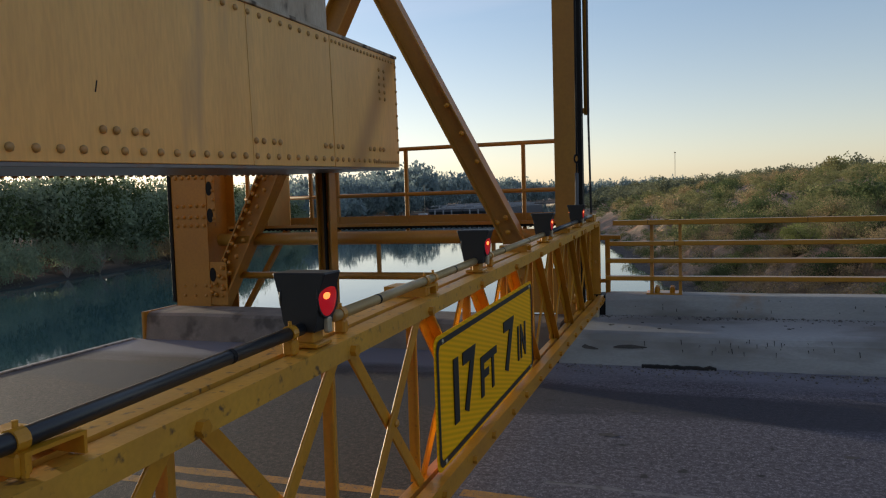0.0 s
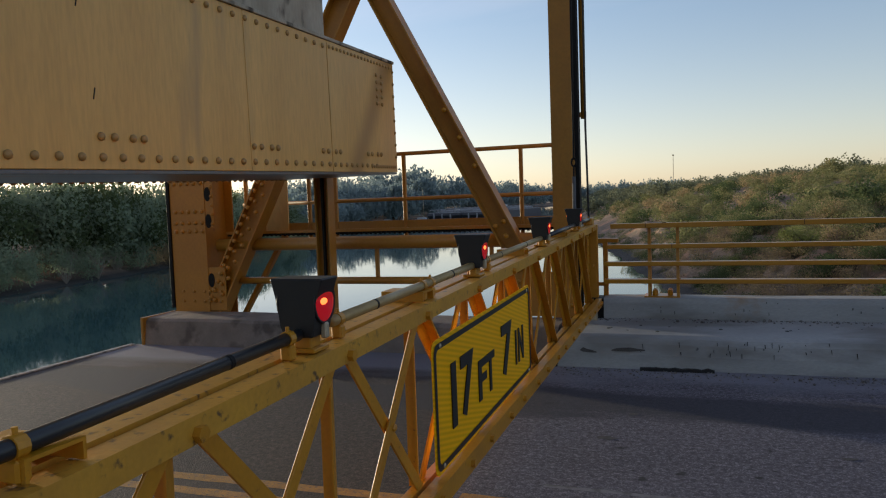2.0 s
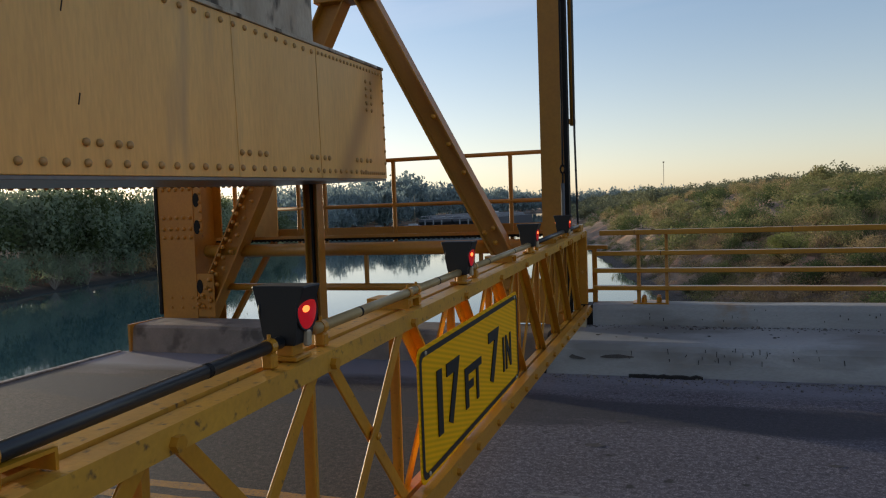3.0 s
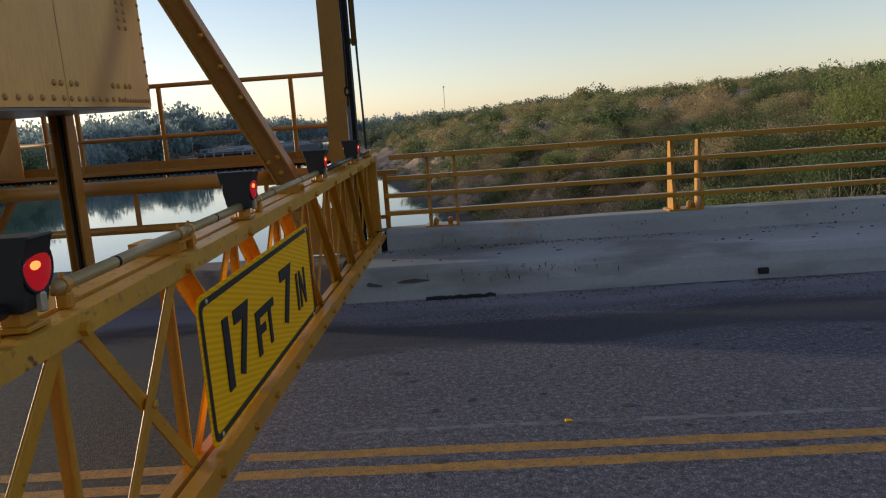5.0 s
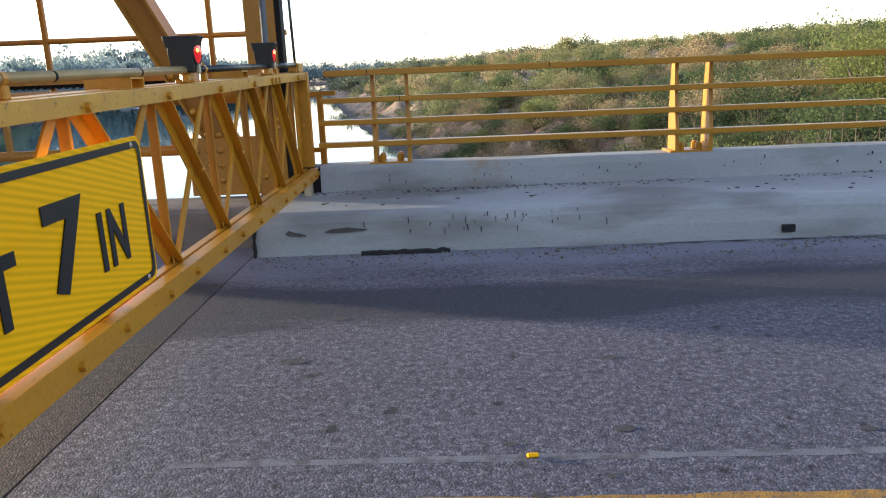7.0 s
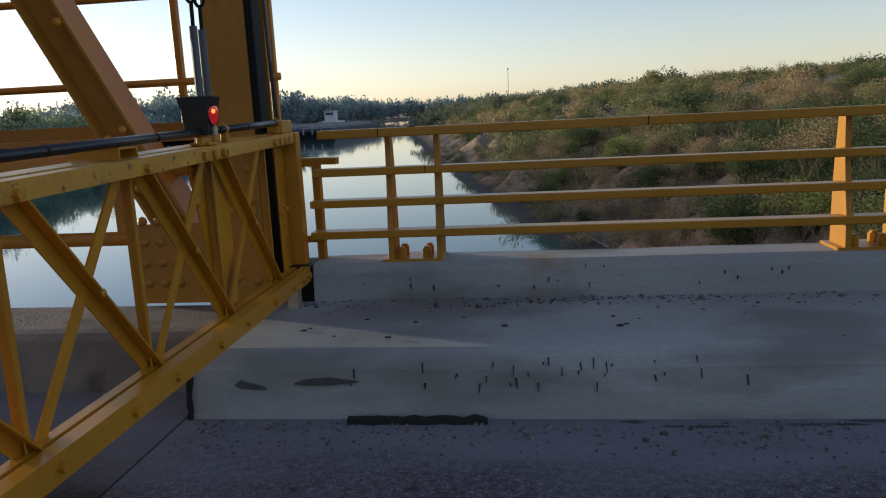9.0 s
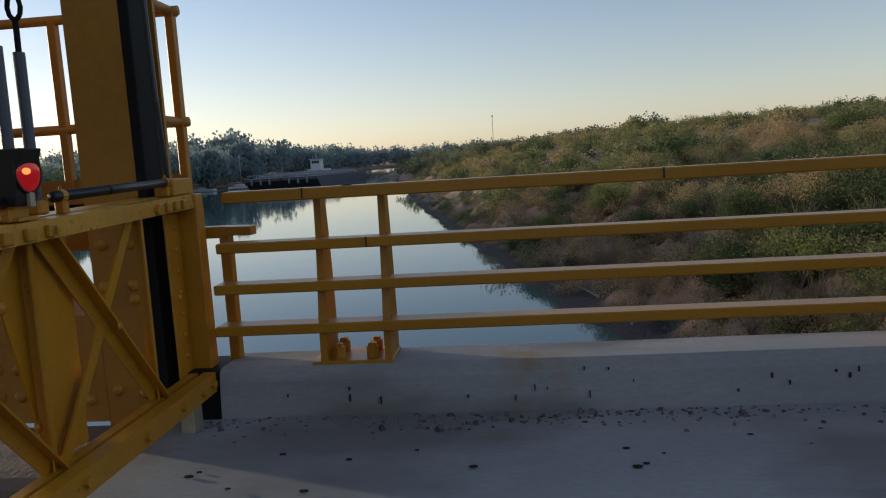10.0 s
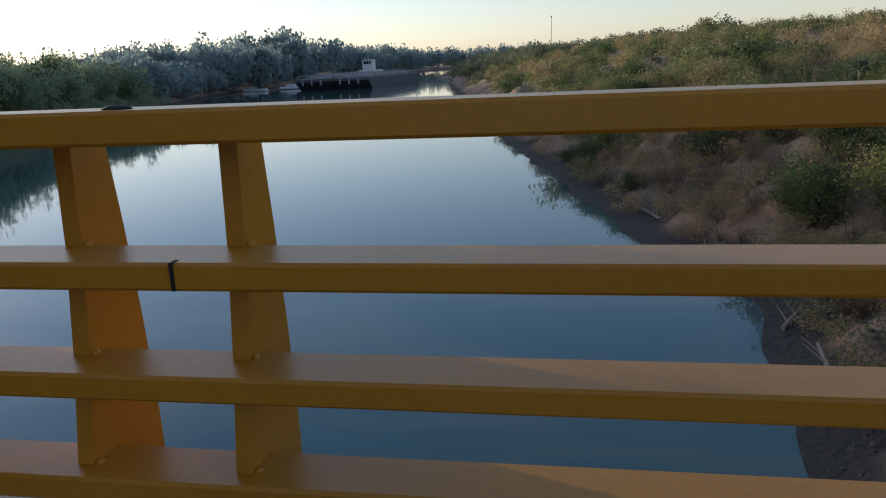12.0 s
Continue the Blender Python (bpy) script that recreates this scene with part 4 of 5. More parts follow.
    for k in range(15):
        for dx in (-0.07, 0.07) if k % 2 else (-0.07, 0.0):
            rivet(t, Vector((-6.50, 8.447, 0.38)) + way * (0.16 + 0.13 * k) + side * dx, 0.034, (0, -1, 0), TOWER_YELLOW)
    bm = bmesh.new()
    channel_bar(bm, (-1.72, 8.58, 0.50), (-4.05, 8.58, 5.0), 0.26, 0.25, 0.02, 0.0)
    part("diagonal", bm, TOWER_YELLOW, t)
    way, side = Vector((-2.33, 0, 4.5)).normalized(), Vector((4.5, 0, 2.33)).normalized()
    for z, dx in ((0.75, -0.06), (0.75, 0.06), (0.95, 0.0), (1.12, -0.06), (1.12, 0.06), (1.9, 0.07), (2.3, 0.07), (2.7, 0.07)):
        rivet(t, Vector((-1.72, 8.452, 0.50)) + way * z + side * dx, 0.034, (0, -1, 0), GATE_YELLOW)
    bm = bmesh.new()
    box(bm, (-4.5, 8.45, 4.5), (-3.7, 8.75, 5.2), 0.01)
    part("apex_gusset", bm, TOWER_YELLOW, t)
    bm = bmesh.new()
    rod(bm, (-6.45, 8.66, 1.285), (-1.5, 8.66, 1.285), 0.088, 20)
    part("cross_tube", bm, TOWER_YELLOW, t, smooth=True)
    bm = bmesh.new()
    rod(bm, (-6.25, 8.66, 0.775), (-1.5, 8.66, 0.775), 0.05, 12)
    part("lower_tube", bm, TOWER_YELLOW, t, smooth=True)
    for x in (-3.98, -2.4):
        bm = bmesh.new()
        box(bm, (x - 0.022, 8.64, 0.74), (x + 0.022, 8.69, 1.24))
        part("baluster", bm, TOWER_YELLOW, t)
    bm = bmesh.new()
    bar(bm, (-6.52, 9.0, -0.10), (-5.55, 9.0, 1.40), 0.09, 0.06)
    part("knee_brace", bm, TOWER_YELLOW, t)
    # guide post under the counterweight
    bm = bmesh.new()
    channel_bar(bm, (-4.50, 8.22, 0.36), (-4.50, 8.22, 2.6), 0.17, 0.2, 0.015, radians(90))
    part("guide_post", bm, TOWER_YELLOW, t)
    bm = bmesh.new()
    box(bm, (-4.515, 8.16, 0.37), (-4.485, 8.20, 2.6))
    part("guide_strip", bm, DARK_STEEL, t, "black greased guide strip")
    return t


tower()


def catwalk():
    c = thing("catwalk", (0, 0, 0), "yellow steel catwalk with pipe handrails behind the tower", "catwalk")
    bm = bmesh.new()
    box(bm, (-6.4, 8.80, 1.40), (-1.41, 9.26, 1.43))
    for x in np.arange(-6.3, -1.6, 0.07):
        box(bm, (x, 8.785, 1.39), (x + 0.03, 8.80, 1.45))
    part("grating", bm, DARK_STEEL, c, "dark steel grating")
    bm = bmesh.new()
    box(bm, (-6.4, 9.24, 1.40), (-1.41, 9.26, 1.56), 0.002)
    part("toe_board", bm, TOWER_YELLOW, c)
    bm = bmesh.new()
    box(bm, (-6.4, 8.76, 1.43), (-1.58, 8.785, 1.47), 0.002)
    part("edge_angle", bm, TOWER_YELLOW, c)
    for z in (2.48, 1.855):
        bm = bmesh.new()
        rod(bm, (-6.4, 9.25, z), (-1.36, 9.25, z), 0.028, 10)
        part("handrail", bm, TOWER_YELLOW, c, smooth=True)
        bm = bmesh.new()
        rod(bm, (-1.41, 9.31, z), (-1.41, 8.83, z), 0.028, 10)
        part("handrail", bm, TOWER_YELLOW, c, smooth=True)
    for x in (-6.35, -5.28, -4.85, -3.78, -2.12, -1.41):
        bm = bmesh.new()
        box(bm, (x - 0.025, 9.225, 1.20), (x + 0.025, 9.275, 2.48), 0.004)
        part("stanchion", bm, TOWER_YELLOW, c)
    bm = bmesh.new()
    box(bm, (-6.0, 9.20, 1.43), (-5.62, 9.23, 3.2), 0.004)
    part("cabinet_plate", bm, CREAM, c)


catwalk()


def counterweight():
    m = Matrix.Translation((-3.48, 8.25, 2.182)) @ Matrix.Rotation(radians(1.5), 4, "X") @ Matrix.Scale(1.024, 4)
    c = thing("counterweight", m, "cream painted riveted steel counterweight hanging low over the road", "counterweight")
    bm = bmesh.new()
    box(bm, (-1.5, -9.2, 0.0), (0.0, 0.0, 1.29), 0.004)
    part("box", bm, CREAM, c)
    bm = bmesh.new()
    box(bm, (-1.5, -9.2, 1.292), (0.022, 0.012, 1.325), 0.004)
    part("top_flange", bm, SOOTED, c)
    bm = bmesh.new()
    box(bm, (-1.47, -9.2, 1.327), (-0.03, -1.66, 5.0), 0.01)
    part("ballast", bm, SOOTED, c, "weathered concrete ballast above the box")
    # Underside's shade and bluish reflection are put into the flange's colour.
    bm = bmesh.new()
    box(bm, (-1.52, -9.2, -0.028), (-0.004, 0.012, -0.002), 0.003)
    part("bottom_flange", bm, SHADED_STEEL, c, "blue-grey steel underside with shade put into its colour")
    for y, z, n in ((-4.86, 0.95, 0.13), (-4.78, 0.42, 0.07)):
        bm = bmesh.new()
        bar(bm, (0.001, y, z), (0.001, y + n * 0.25, z + n), 0.004, 0.008)
        part("scratch", bm, DARK_STEEL, c, "thin dark scratch in the paint")
    # overlapping skin plates
    bm = bmesh.new()
    box(bm, (0.0, -1.70, 0.0), (0.007, 0.0, 1.288))
    part("skin_plate", bm, CREAM_END, c)
    bm = bmesh.new()
    box(bm, (0.0, -3.14, 0.0), (0.0045, -1.71, 1.288))
    part("skin_plate", bm, CREAM, c)
    def row(ys, z, r, x=0.006):
        for y in ys:
            rivet(c, (x, y, z), r, (1, 0, 0), RIVET_DIRT)

    row(np.arange(-5.9, -1.75, 0.165), 0.075, 0.028)
    row(np.arange(-4.6, -1.75, 0.165), 1.225, 0.026)
    row(np.arange(-1.66, -0.5, 0.13), 0.07, 0.026, 0.008)
    row(np.arange(-0.75, -0.02, 0.062), 0.06, 0.021, 0.008)
    row(np.arange(-1.66, -0.02, 0.085), 1.235, 0.021, 0.008)
    for z in np.arange(0.18, 1.2, 0.145):
        row((-0.03,), z, 0.022, 0.008)
    for y0 in (-4.75, -3.1, -1.9, -0.85):
        row([y0 + dy for dy in (0.0, 0.11, 0.27, 0.37)], 0.20, 0.028, 0.009)
    for z in np.arange(0.78, 1.13, 0.08):
        row((-0.52, -0.38), z, 0.024, 0.009)
    for y in np.arange(-6.2, -0.05, 0.11):
        rivet(c, (-1.46, y, -0.028), 0.024, (0, 0, -1), RIVET_DIRT)


counterweight()

# hanging cables, conduit and turnbuckles by the front column
def hanging_pipe():
    p = thing("hanging_pipe", (0, 0, 0), "yellow vertical pipe with a black cable beside the tower column", "pipe")
    bm = bmesh.new()
    rod(bm, (-1.205, 8.62, 2.72), (-1.205, 8.62, 9.5), 0.03, 12)
    part("pipe", bm, TOWER_YELLOW, p, smooth=True)
    bm = bmesh.new()
    box(bm, (-1.26, 8.60, 2.74), (-1.17, 8.64, 2.80), 0.004)
    part("bracket", bm, TOWER_YELLOW, p)
    bm = bmesh.new()
    pts = [(-1.155, 8.43, 9.5), (-1.155, 8.43, 4.0), (-1.16, 8.435, 2.6), (-1.15, 8.44, 1.9), (-1.15, 8.47, 1.54)]
    for a, b in zip(pts, pts[1:]):
        rod(bm, a, b, 0.013, 8)
    part("cable", bm, RUBBER, p)


hanging_pipe()


def turnbuckle(x, y):
    t = thing("turnbuckle_rod", (x, y, 0), "grey steel rod with a turnbuckle holding up the gate", "steel rod", "turnbuckle rods")
    foot = top_z(y) + 0.01
    bm = bmesh.new()
    rod(bm, (0, 0, foot), (0.006, 0, 2.0), 0.019, 10)
    part("sleeve", bm, GREY_STEEL, t)
    bm = bmesh.new()
    box(bm, (-0.03, -0.03, foot), (0.03, 0.03, foot + 0.05), 0.008)
    part("foot", bm, GATE_YELLOW, t)
    bm = bmesh.new()
    rod(bm, (0.006, 0, 2.0), (0.008, 0, 2.11), 0.010, 8)
    for k in range(10):
        a, b = radians(36 * k), radians(36 * k + 36)
        rod(bm, (0.008 + 0.024 * math.cos(a), 0, 2.15 + 0.042 * math.sin(a)), (0.008 + 0.024 * math.cos(b), 0, 2.15 + 0.042 * math.sin(b)), 0.009, 6)
    part("shackle", bm, DARK_STEEL, t)
    bm = bmesh.new()
    rod(bm, (0.008, 0, 2.19), (0.03, 0.05, 9.5), 0.011, 8)
    part("cable", bm, DARK_STEEL, t)


turnbuckle(-1.16, 7.39)
turnbuckle(-1.18, 7.53)
# Dark block added to fill the gap between gate end and upstand.
bm = bmesh.new()
box(bm, (-1.20, 8.50, 0.30), (-1.004, 8.82, 0.575), 0.01)
tagged(link_mesh("gate_end_block", bm, DARK_STEEL), "dark block filling the gap by the gate's free end", "bracket")
bm = bmesh.new()
box(bm, (-1.13, 8.30, 0.335), (-1.06, 8.40, 0.47), 0.006)
tagged(link_mesh("gate_rest", bm, GALV), "worn grey metal rest under the gate's end", "bracket")


# ---- litter and marks on the kerb ----
bm = bmesh.new()
strip = []
for k in range(24):
    x, w = -0.52 + 0.031 * k, 0.022 + 0.008 * noise.noise((k * 0.8, 0, 0))
    y, h = 7.315 + 0.012 * noise.noise((k * 0.35, 4, 0)), 0.03 + 0.012 * noise.noise((k * 0.5, 9, 0))
    strip.append([bm.verts.new(q) for q in ((x, y - w, 0.0), (x, y - w * 0.8, h), (x, y + w * 0.7, h * 1.1), (x, y + w, 0.0))])
for p, q in zip(strip, strip[1:]):
    for j in range(4):
        bm.faces.new((p[j], p[(j + 1) % 4], q[(j + 1) % 4], q[j]))
bm.faces.new(strip[0])
bm.faces.new(strip[-1][::-1])
tagged(link_mesh("rubber_strip", bm, TAR), "torn black rubber strip lying at the foot of the kerb", "debris")
bm = bmesh.new()
box(bm, (2.86, 7.34, 0.05), (2.96, 7.40, 0.11), 0.004)
tagged(link_mesh("drain_hole", bm, TAR), "small dark drain opening in the kerb face", "drain", kind="structure")
bm = bmesh.new()
rng = random.Random(5)
for k in range(30):
    x = rng.gauss(0.45, 0.5)
    z0 = rng.uniform(0.18, 0.30)
    y = float(np.interp(z0, (-0.05, 0.14, 0.25, 0.30), (7.36, 7.385, 7.42, 7.46)))
    h = rng.uniform(0.006, 0.05) 
    y2 = float(np.interp(z0 - h, (-0.05, 0.14, 0.25, 0.30), (7.36, 7.385, 7.42, 7.46)))
    w = rng.uniform(0.002, 0.0045)
    lean = rng.uniform(-0.006, 0.006)
    v = [bm.verts.new(c) for c in ((x - w, y - 0.012, z0), (x + w, y - 0.012, z0), (x + w * 0.6 + lean, y2 - 0.012, z0 - h), (x - w * 0.6 + lean, y2 - 0.012, z0 - h))]
    u = [bm.verts.new(q.co + Vector((0, 0.02, 0))) for q in v]
    bm.faces.new(v)
    bm.faces.new(u[::-1])
    for j in range(4):
        bm.faces.new((v[j], v[(j + 1) % 4], u[(j + 1) % 4], u[j]))
tagged(link_mesh("tar_drips", bm, TAR), "black tar drips running down the kerb face", "tar", kind="stuff")
gr = np.random.RandomState(8)
n_grit = 5200
gx_ = gr.uniform(-1.35, 14, n_grit)
ledge = gr.rand(n_grit) < 0.35
gy_ = np.where(ledge, 8.46 - np.abs(gr.normal(0, 0.10, n_grit)), 7.33 - np.abs(gr.normal(0, 0.22, n_grit)))
keep = np.array([noise.noise((x * 0.9, y * 2.0, 3.0)) > -0.12 for x, y in zip(gx_, gy_)])
gx_, gy_, gz_ = gx_[keep], gy_[keep], np.where(ledge, 0.343, 0.0)[keep]
g_r = gr.uniform(0.003, 0.010, len(gx_)) * np.where(gr.rand(len(gx_)) < 0.06, 1.9, 1.0)
cube = np.array([(-1, -1, 0), (1, -1, 0), (1, 1, 0), (-1, 1, 0), (-0.6, -0.5, 1), (0.6, -0.6, 1), (0.5, 0.6, 1), (-0.6, 0.5, 1)], float)
turn_ = gr.uniform(0, 6.28, len(gx_))
cv = cube[None] * (g_r[:, None, None] * gr.uniform(0.6, 1.3, (len(gx_), 1, 3)))
gv_ = np.stack([cv[..., 0] * np.cos(turn_)[:, None] - cv[..., 1] * np.sin(turn_)[:, None] + gx_[:, None], cv[..., 0] * np.sin(turn_)[:, None] + cv[..., 1] * np.cos(turn_)[:, None] + gy_[:, None], cv[..., 2] + gz_[:, None] - 0.001], -1).reshape(-1, 3)
gf_ = (np.array([(4, 5, 6, 7), (0, 1, 5, 4), (1, 2, 6, 5), (2, 3, 7, 6), (3, 0, 4, 7)])[None] + 8 * np.arange(len(gx_))[:, None, None]).reshape(-1, 4)
GRIT = material("grit", (0.22, 0.20, 0.19), 0.9, second=(0.06, 0.055, 0.055), scale=35, spread=0.15, grain=120, bump=0.2)
tagged(new("gravel", grid_mesh("gravel", gv_, gf_, GRIT)), "loose grey grit and gravel along the kerb", "gravel", kind="stuff")


def smear(name, points, mat, label):
    """A thin ragged patch lying on the sloping kerb face; points are x, z and half-height."""
    bm = bmesh.new()
    up, lo = [], []
    for x, z, h in points:
        for row, zz in ((up, z + h), (lo, z - h)):
            y = float(np.interp(zz, (-0.05, 0.14, 0.25, 0.30), (7.36, 7.385, 7.42, 7.46))) - 0.014
            row.append(bm.verts.new((x, y, zz)))
    for j in range(len(points) - 1):
        bm.faces.new((lo[j], lo[j + 1], up[j + 1], up[j]))
    tagged(link_mesh(name, bm, mat), label, "stain", kind="stuff")


SOOT = material("dark_scuff", (0.05, 0.045, 0.042), 0.9, second=(0.10, 0.09, 0.085), scale=18, grain=60, bump=0.3, depth=0.004)
smear("kerb_scuff", [(-1.13, 0.18, 0.006), (-1.10, 0.185, 0.022), (-1.06, 0.176, 0.016), (-1.0, 0.168, 0.012), (-0.96, 0.162, 0.004)], SOOT, "dark scuff on the concrete kerb face")
smear("kerb_scuff", [(-0.81, 0.186, 0.004), (-0.76, 0.192, 0.014), (-0.70, 0.195, 0.018), (-0.62, 0.197, 0.02), (-0.55, 0.195, 0.012), (-0.47, 0.194, 0.004)], SOOT, "dark scuff on the concrete kerb face")
bm = bmesh.new()
for k in range(8):
    z = 0.03 * k
    y = float(np.interp(z, (-0.05, 0.14, 0.25, 0.30), (7.36, 7.385, 7.42, 7.46)))
    box(bm, (-1.395 + 0.004 * math.sin(k * 2.0), y - 0.018, z), (-1.372 + 0.004 * math.sin(k * 1.3), y + 0.03, z + 0.034))
tagged(link_mesh("trim_kerb_joint", bm, TAR), "dark open joint at the kerb's end", "trim", kind="structure")
bm = bmesh.new()
for k in range(26):
    x0, n, y = rng.uniform(0.8, 7.5), rng.uniform(0.10, 0.45), rng.uniform(7.27, 7.345)
    edge = []
    for side in (-1, 1):
        for q in range(6):
            f = q / 5
            edge.append(bm.verts.new((x0 + n * (f if side < 0 else 1 - f), y + side * rng.uniform(0.004, 0.022) * (1 - abs(2 * f - 1) * 0.7), 0.003)))
    bm.faces.new(edge)
tagged(link_mesh("kerb_foot_dirt", bm, SOOT), "dark crusted dirt along the foot of the kerb", "dirt", kind="stuff")
bm = bmesh.new()
for x, y, r in [(-0.62, 5.1, 0.05), (0.45, 2.95, 0.06), (-0.45, 2.9, 0.04), (0.95, 5.0, 0.03)] + [(rng.uniform(-1.0, 5), rng.uniform(2.2, 6.8), rng.uniform(0.012, 0.035)) for k in range(36)]:
    ring = [bm.verts.new((x + 1.5 * r * rng.uniform(0.7, 1.2) * math.cos(radians(a)), y + r * rng.uniform(0.6, 1.2) * math.sin(radians(a)), 0.003)) for a in range(0, 360, 36)]
    bm.faces.new(ring)
tagged(link_mesh("road_blots", bm, SOOT), "small dark tar blots on the asphalt", "tar", kind="stuff")
# old tar stains and drips on the upstand
bm = bmesh.new()
for k in range(34):
    x = rng.uniform(-0.7, 7)
    z0 = rng.uniform(0.42, 0.55)
    y = 8.492 - 0.017 * (0.52 - z0) / 0.2 - 0.012
    h, w = rng.uniform(0.008, 0.035), rng.uniform(0.002, 0.004)
    box(bm, (x - w, y, z0 - h), (x + w, y + 0.02, z0))
tagged(link_mesh("tar_specks", bm, TAR), "black tar specks on the concrete upstand", "tar", kind="stuff")
bm = bmesh.new()
for k in range(60):
    x, y = rng.uniform(-0.9, 7), rng.uniform(7.6, 8.44)
    r = rng.uniform(0.005, 0.016)
    bmesh.ops.create_icosphere(bm, subdivisions=1, radius=r, matrix=Matrix.Translation((x, y, 0.343)) @ Matrix.Diagonal((1.6, 0.9, 0.35, 1)))
tagged(link_mesh("tar_blots", bm, TAR), "small black tar blots on the kerb's ledge", "tar", kind="stuff")


bm = bmesh.new()
box(bm, (0.435, 4.06, 0.002), (0.48, 4.085, 0.016), 0.006)
tagged(link_mesh("reflector_chip", bm, SIGN_YELLOW), "broken orange reflector lying on the road", "reflector")


# ---- river traffic ----
def barge(x0, x1, y0, y1):
    b = thing("barge", (0, 0, 0), "long dark tank barge with pale deck and pipe rails", "barge", "barges pushed abreast")
    bm = bmesh.new()
    z0, z1 = WATER_Z - 0.3, WATER_Z + 3.5
    v = [bm.verts.new(c) for c in ((x0, y0 + 5, z0), (x1, y0 + 5, z0), (x1, y1, z0), (x0, y1, z0), (x0, y0, z1 - 0.8), (x1, y0, z1 - 0.8), (x0, y0, z1), (x1, y0, z1), (x1, y1, z1), (x0, y1, z1))]
    for f in ((0, 1, 2, 3), (0, 4, 5, 1), (4, 6, 7, 5), (1, 5, 7, 8, 2), (0, 3, 9, 6, 4), (3, 2, 8, 9)):
        bm.faces.new([v[i] for i in f])
    part("hull", bm, HULL, b)
    bm = bmesh.new()
    box(bm, (x0 + 0.3, y0 + 0.5, z1 + 0.0), (x1 - 0.3, y1 - 0.5, z1 + 0.12))
    box(bm, (x0 + 2, y0 + 8, z1 + 0.12), (x1 - 2, y1 - 8, z1 + 0.9), 0.2)
    part("deck", bm, DECK, b)
    bm = bmesh.new()
    for x in (x0 + 0.4, x1 - 0.4):
        rod(bm, (x, y0 + 2, z1 + 1.1), (x, y1 - 2, z1 + 1.1), 0.12, 6)
        for y in np.arange(y0 + 2, y1, 6):
            rod(bm, (x, y, z1), (x, y, z1 + 1.1), 0.08, 6)
    for y in np.arange(y0 + 12, y1 - 10, 11):
        rod(bm, (x0 + 3, y, z1 + 1.3), (x1 - 3, y, z1 + 1.3), 0.18, 6)
    part("pipework", bm, DECK, b)
    for x in (x0 + 3, (x0 + x1) / 2, x1 - 3):
        bm = bmesh.new()
        rod(bm, (x, y0 + 3, z1), (x, y0 + 3, z1 + 1.0), 0.35, 8)
        part("bollard", bm, DECK, b)
        bm = bmesh.new()
        box(bm, (x - 0.8, y0 - 0.05, z1 - 1.9), (x - 0.3, y0 + 0.2, z1 - 0.2), 0.03)
        part("fender", bm, DECK, b)


barge(-86.0, -74.0, 238, 318)
barge(-73.5, -61.5, 238, 318)
tug = thing("tugboat", (-84, 322, WATER_Z), "white towboat wheelhouse rising behind the barges", "boat")
bm = bmesh.new()
box(bm, (-5, -4, -0.5), (5, 16, 2.6), 0.3)
part("hull", bm, HULL, tug)
bm = bmesh.new()
box(bm, (-3.6, -2, 2.6), (3.6, 12, 5.4), 0.1)
box(bm, (-2.3, -1, 5.4), (2.3, 4, 9.6), 0.1)
part("deckhouse", bm, WHITE, tug)
bm = bmesh.new()
for x in (-1.6, -0.5, 0.6):
    box(bm, (x, -1.06, 7.9), (x + 0.9, -1.0, 9.0))
part("windows", bm, GLASS_DARK, tug)
bm = bmesh.new()
box(bm, (-2.8, -1.6, 9.6), (2.8, 4.4, 9.85), 0.05)
rod(bm, (0, 1, 9.85), (0, 1, 12), 0.12, 6)
rod(bm, (-1.4, 1, 9.85), (-1.4, 1, 11), 0.1, 6)
part("roof", bm, WHITE, tug)


def sailboat(x, y):
    s = thing("sailboat", (x, y, WATER_Z), "small white moored sailboat with a bare mast", "boat")
    bm = bmesh.new()
    box(bm, (-4.5, -1.4, -0.3), (4.5, 1.4, 1.0), 0.5)
    box(bm, (-2.0, -0.9, 1.0), (1.5, 0.9, 1.7), 0.2)
    part("hull", bm, WHITE, s)
    bm = bmesh.new()
    rod(bm, (0.5, 0, 1.0), (0.5, 0, 12.5), 0.10, 6)
    rod(bm, (0.5, 0, 2.4), (-3.6, 0, 2.5), 0.09, 6)
    part("mast", bm, GALV, s)


sailboat(-106, 252)
sailboat(-98, 266)
mast = thing("radio_mast", (-7.4, 400, 3), "thin distant lattice radio mast on the far bank", "mast")
bm = bmesh.new()
rod(bm, (0, 0, 0), (0, 0, 19.5), 0.16, 6)
box(bm, (-0.45, -0.2, 19.3), (0.45, 0.2, 20.0), 0.05)
part("pole", bm, GALV, mast)


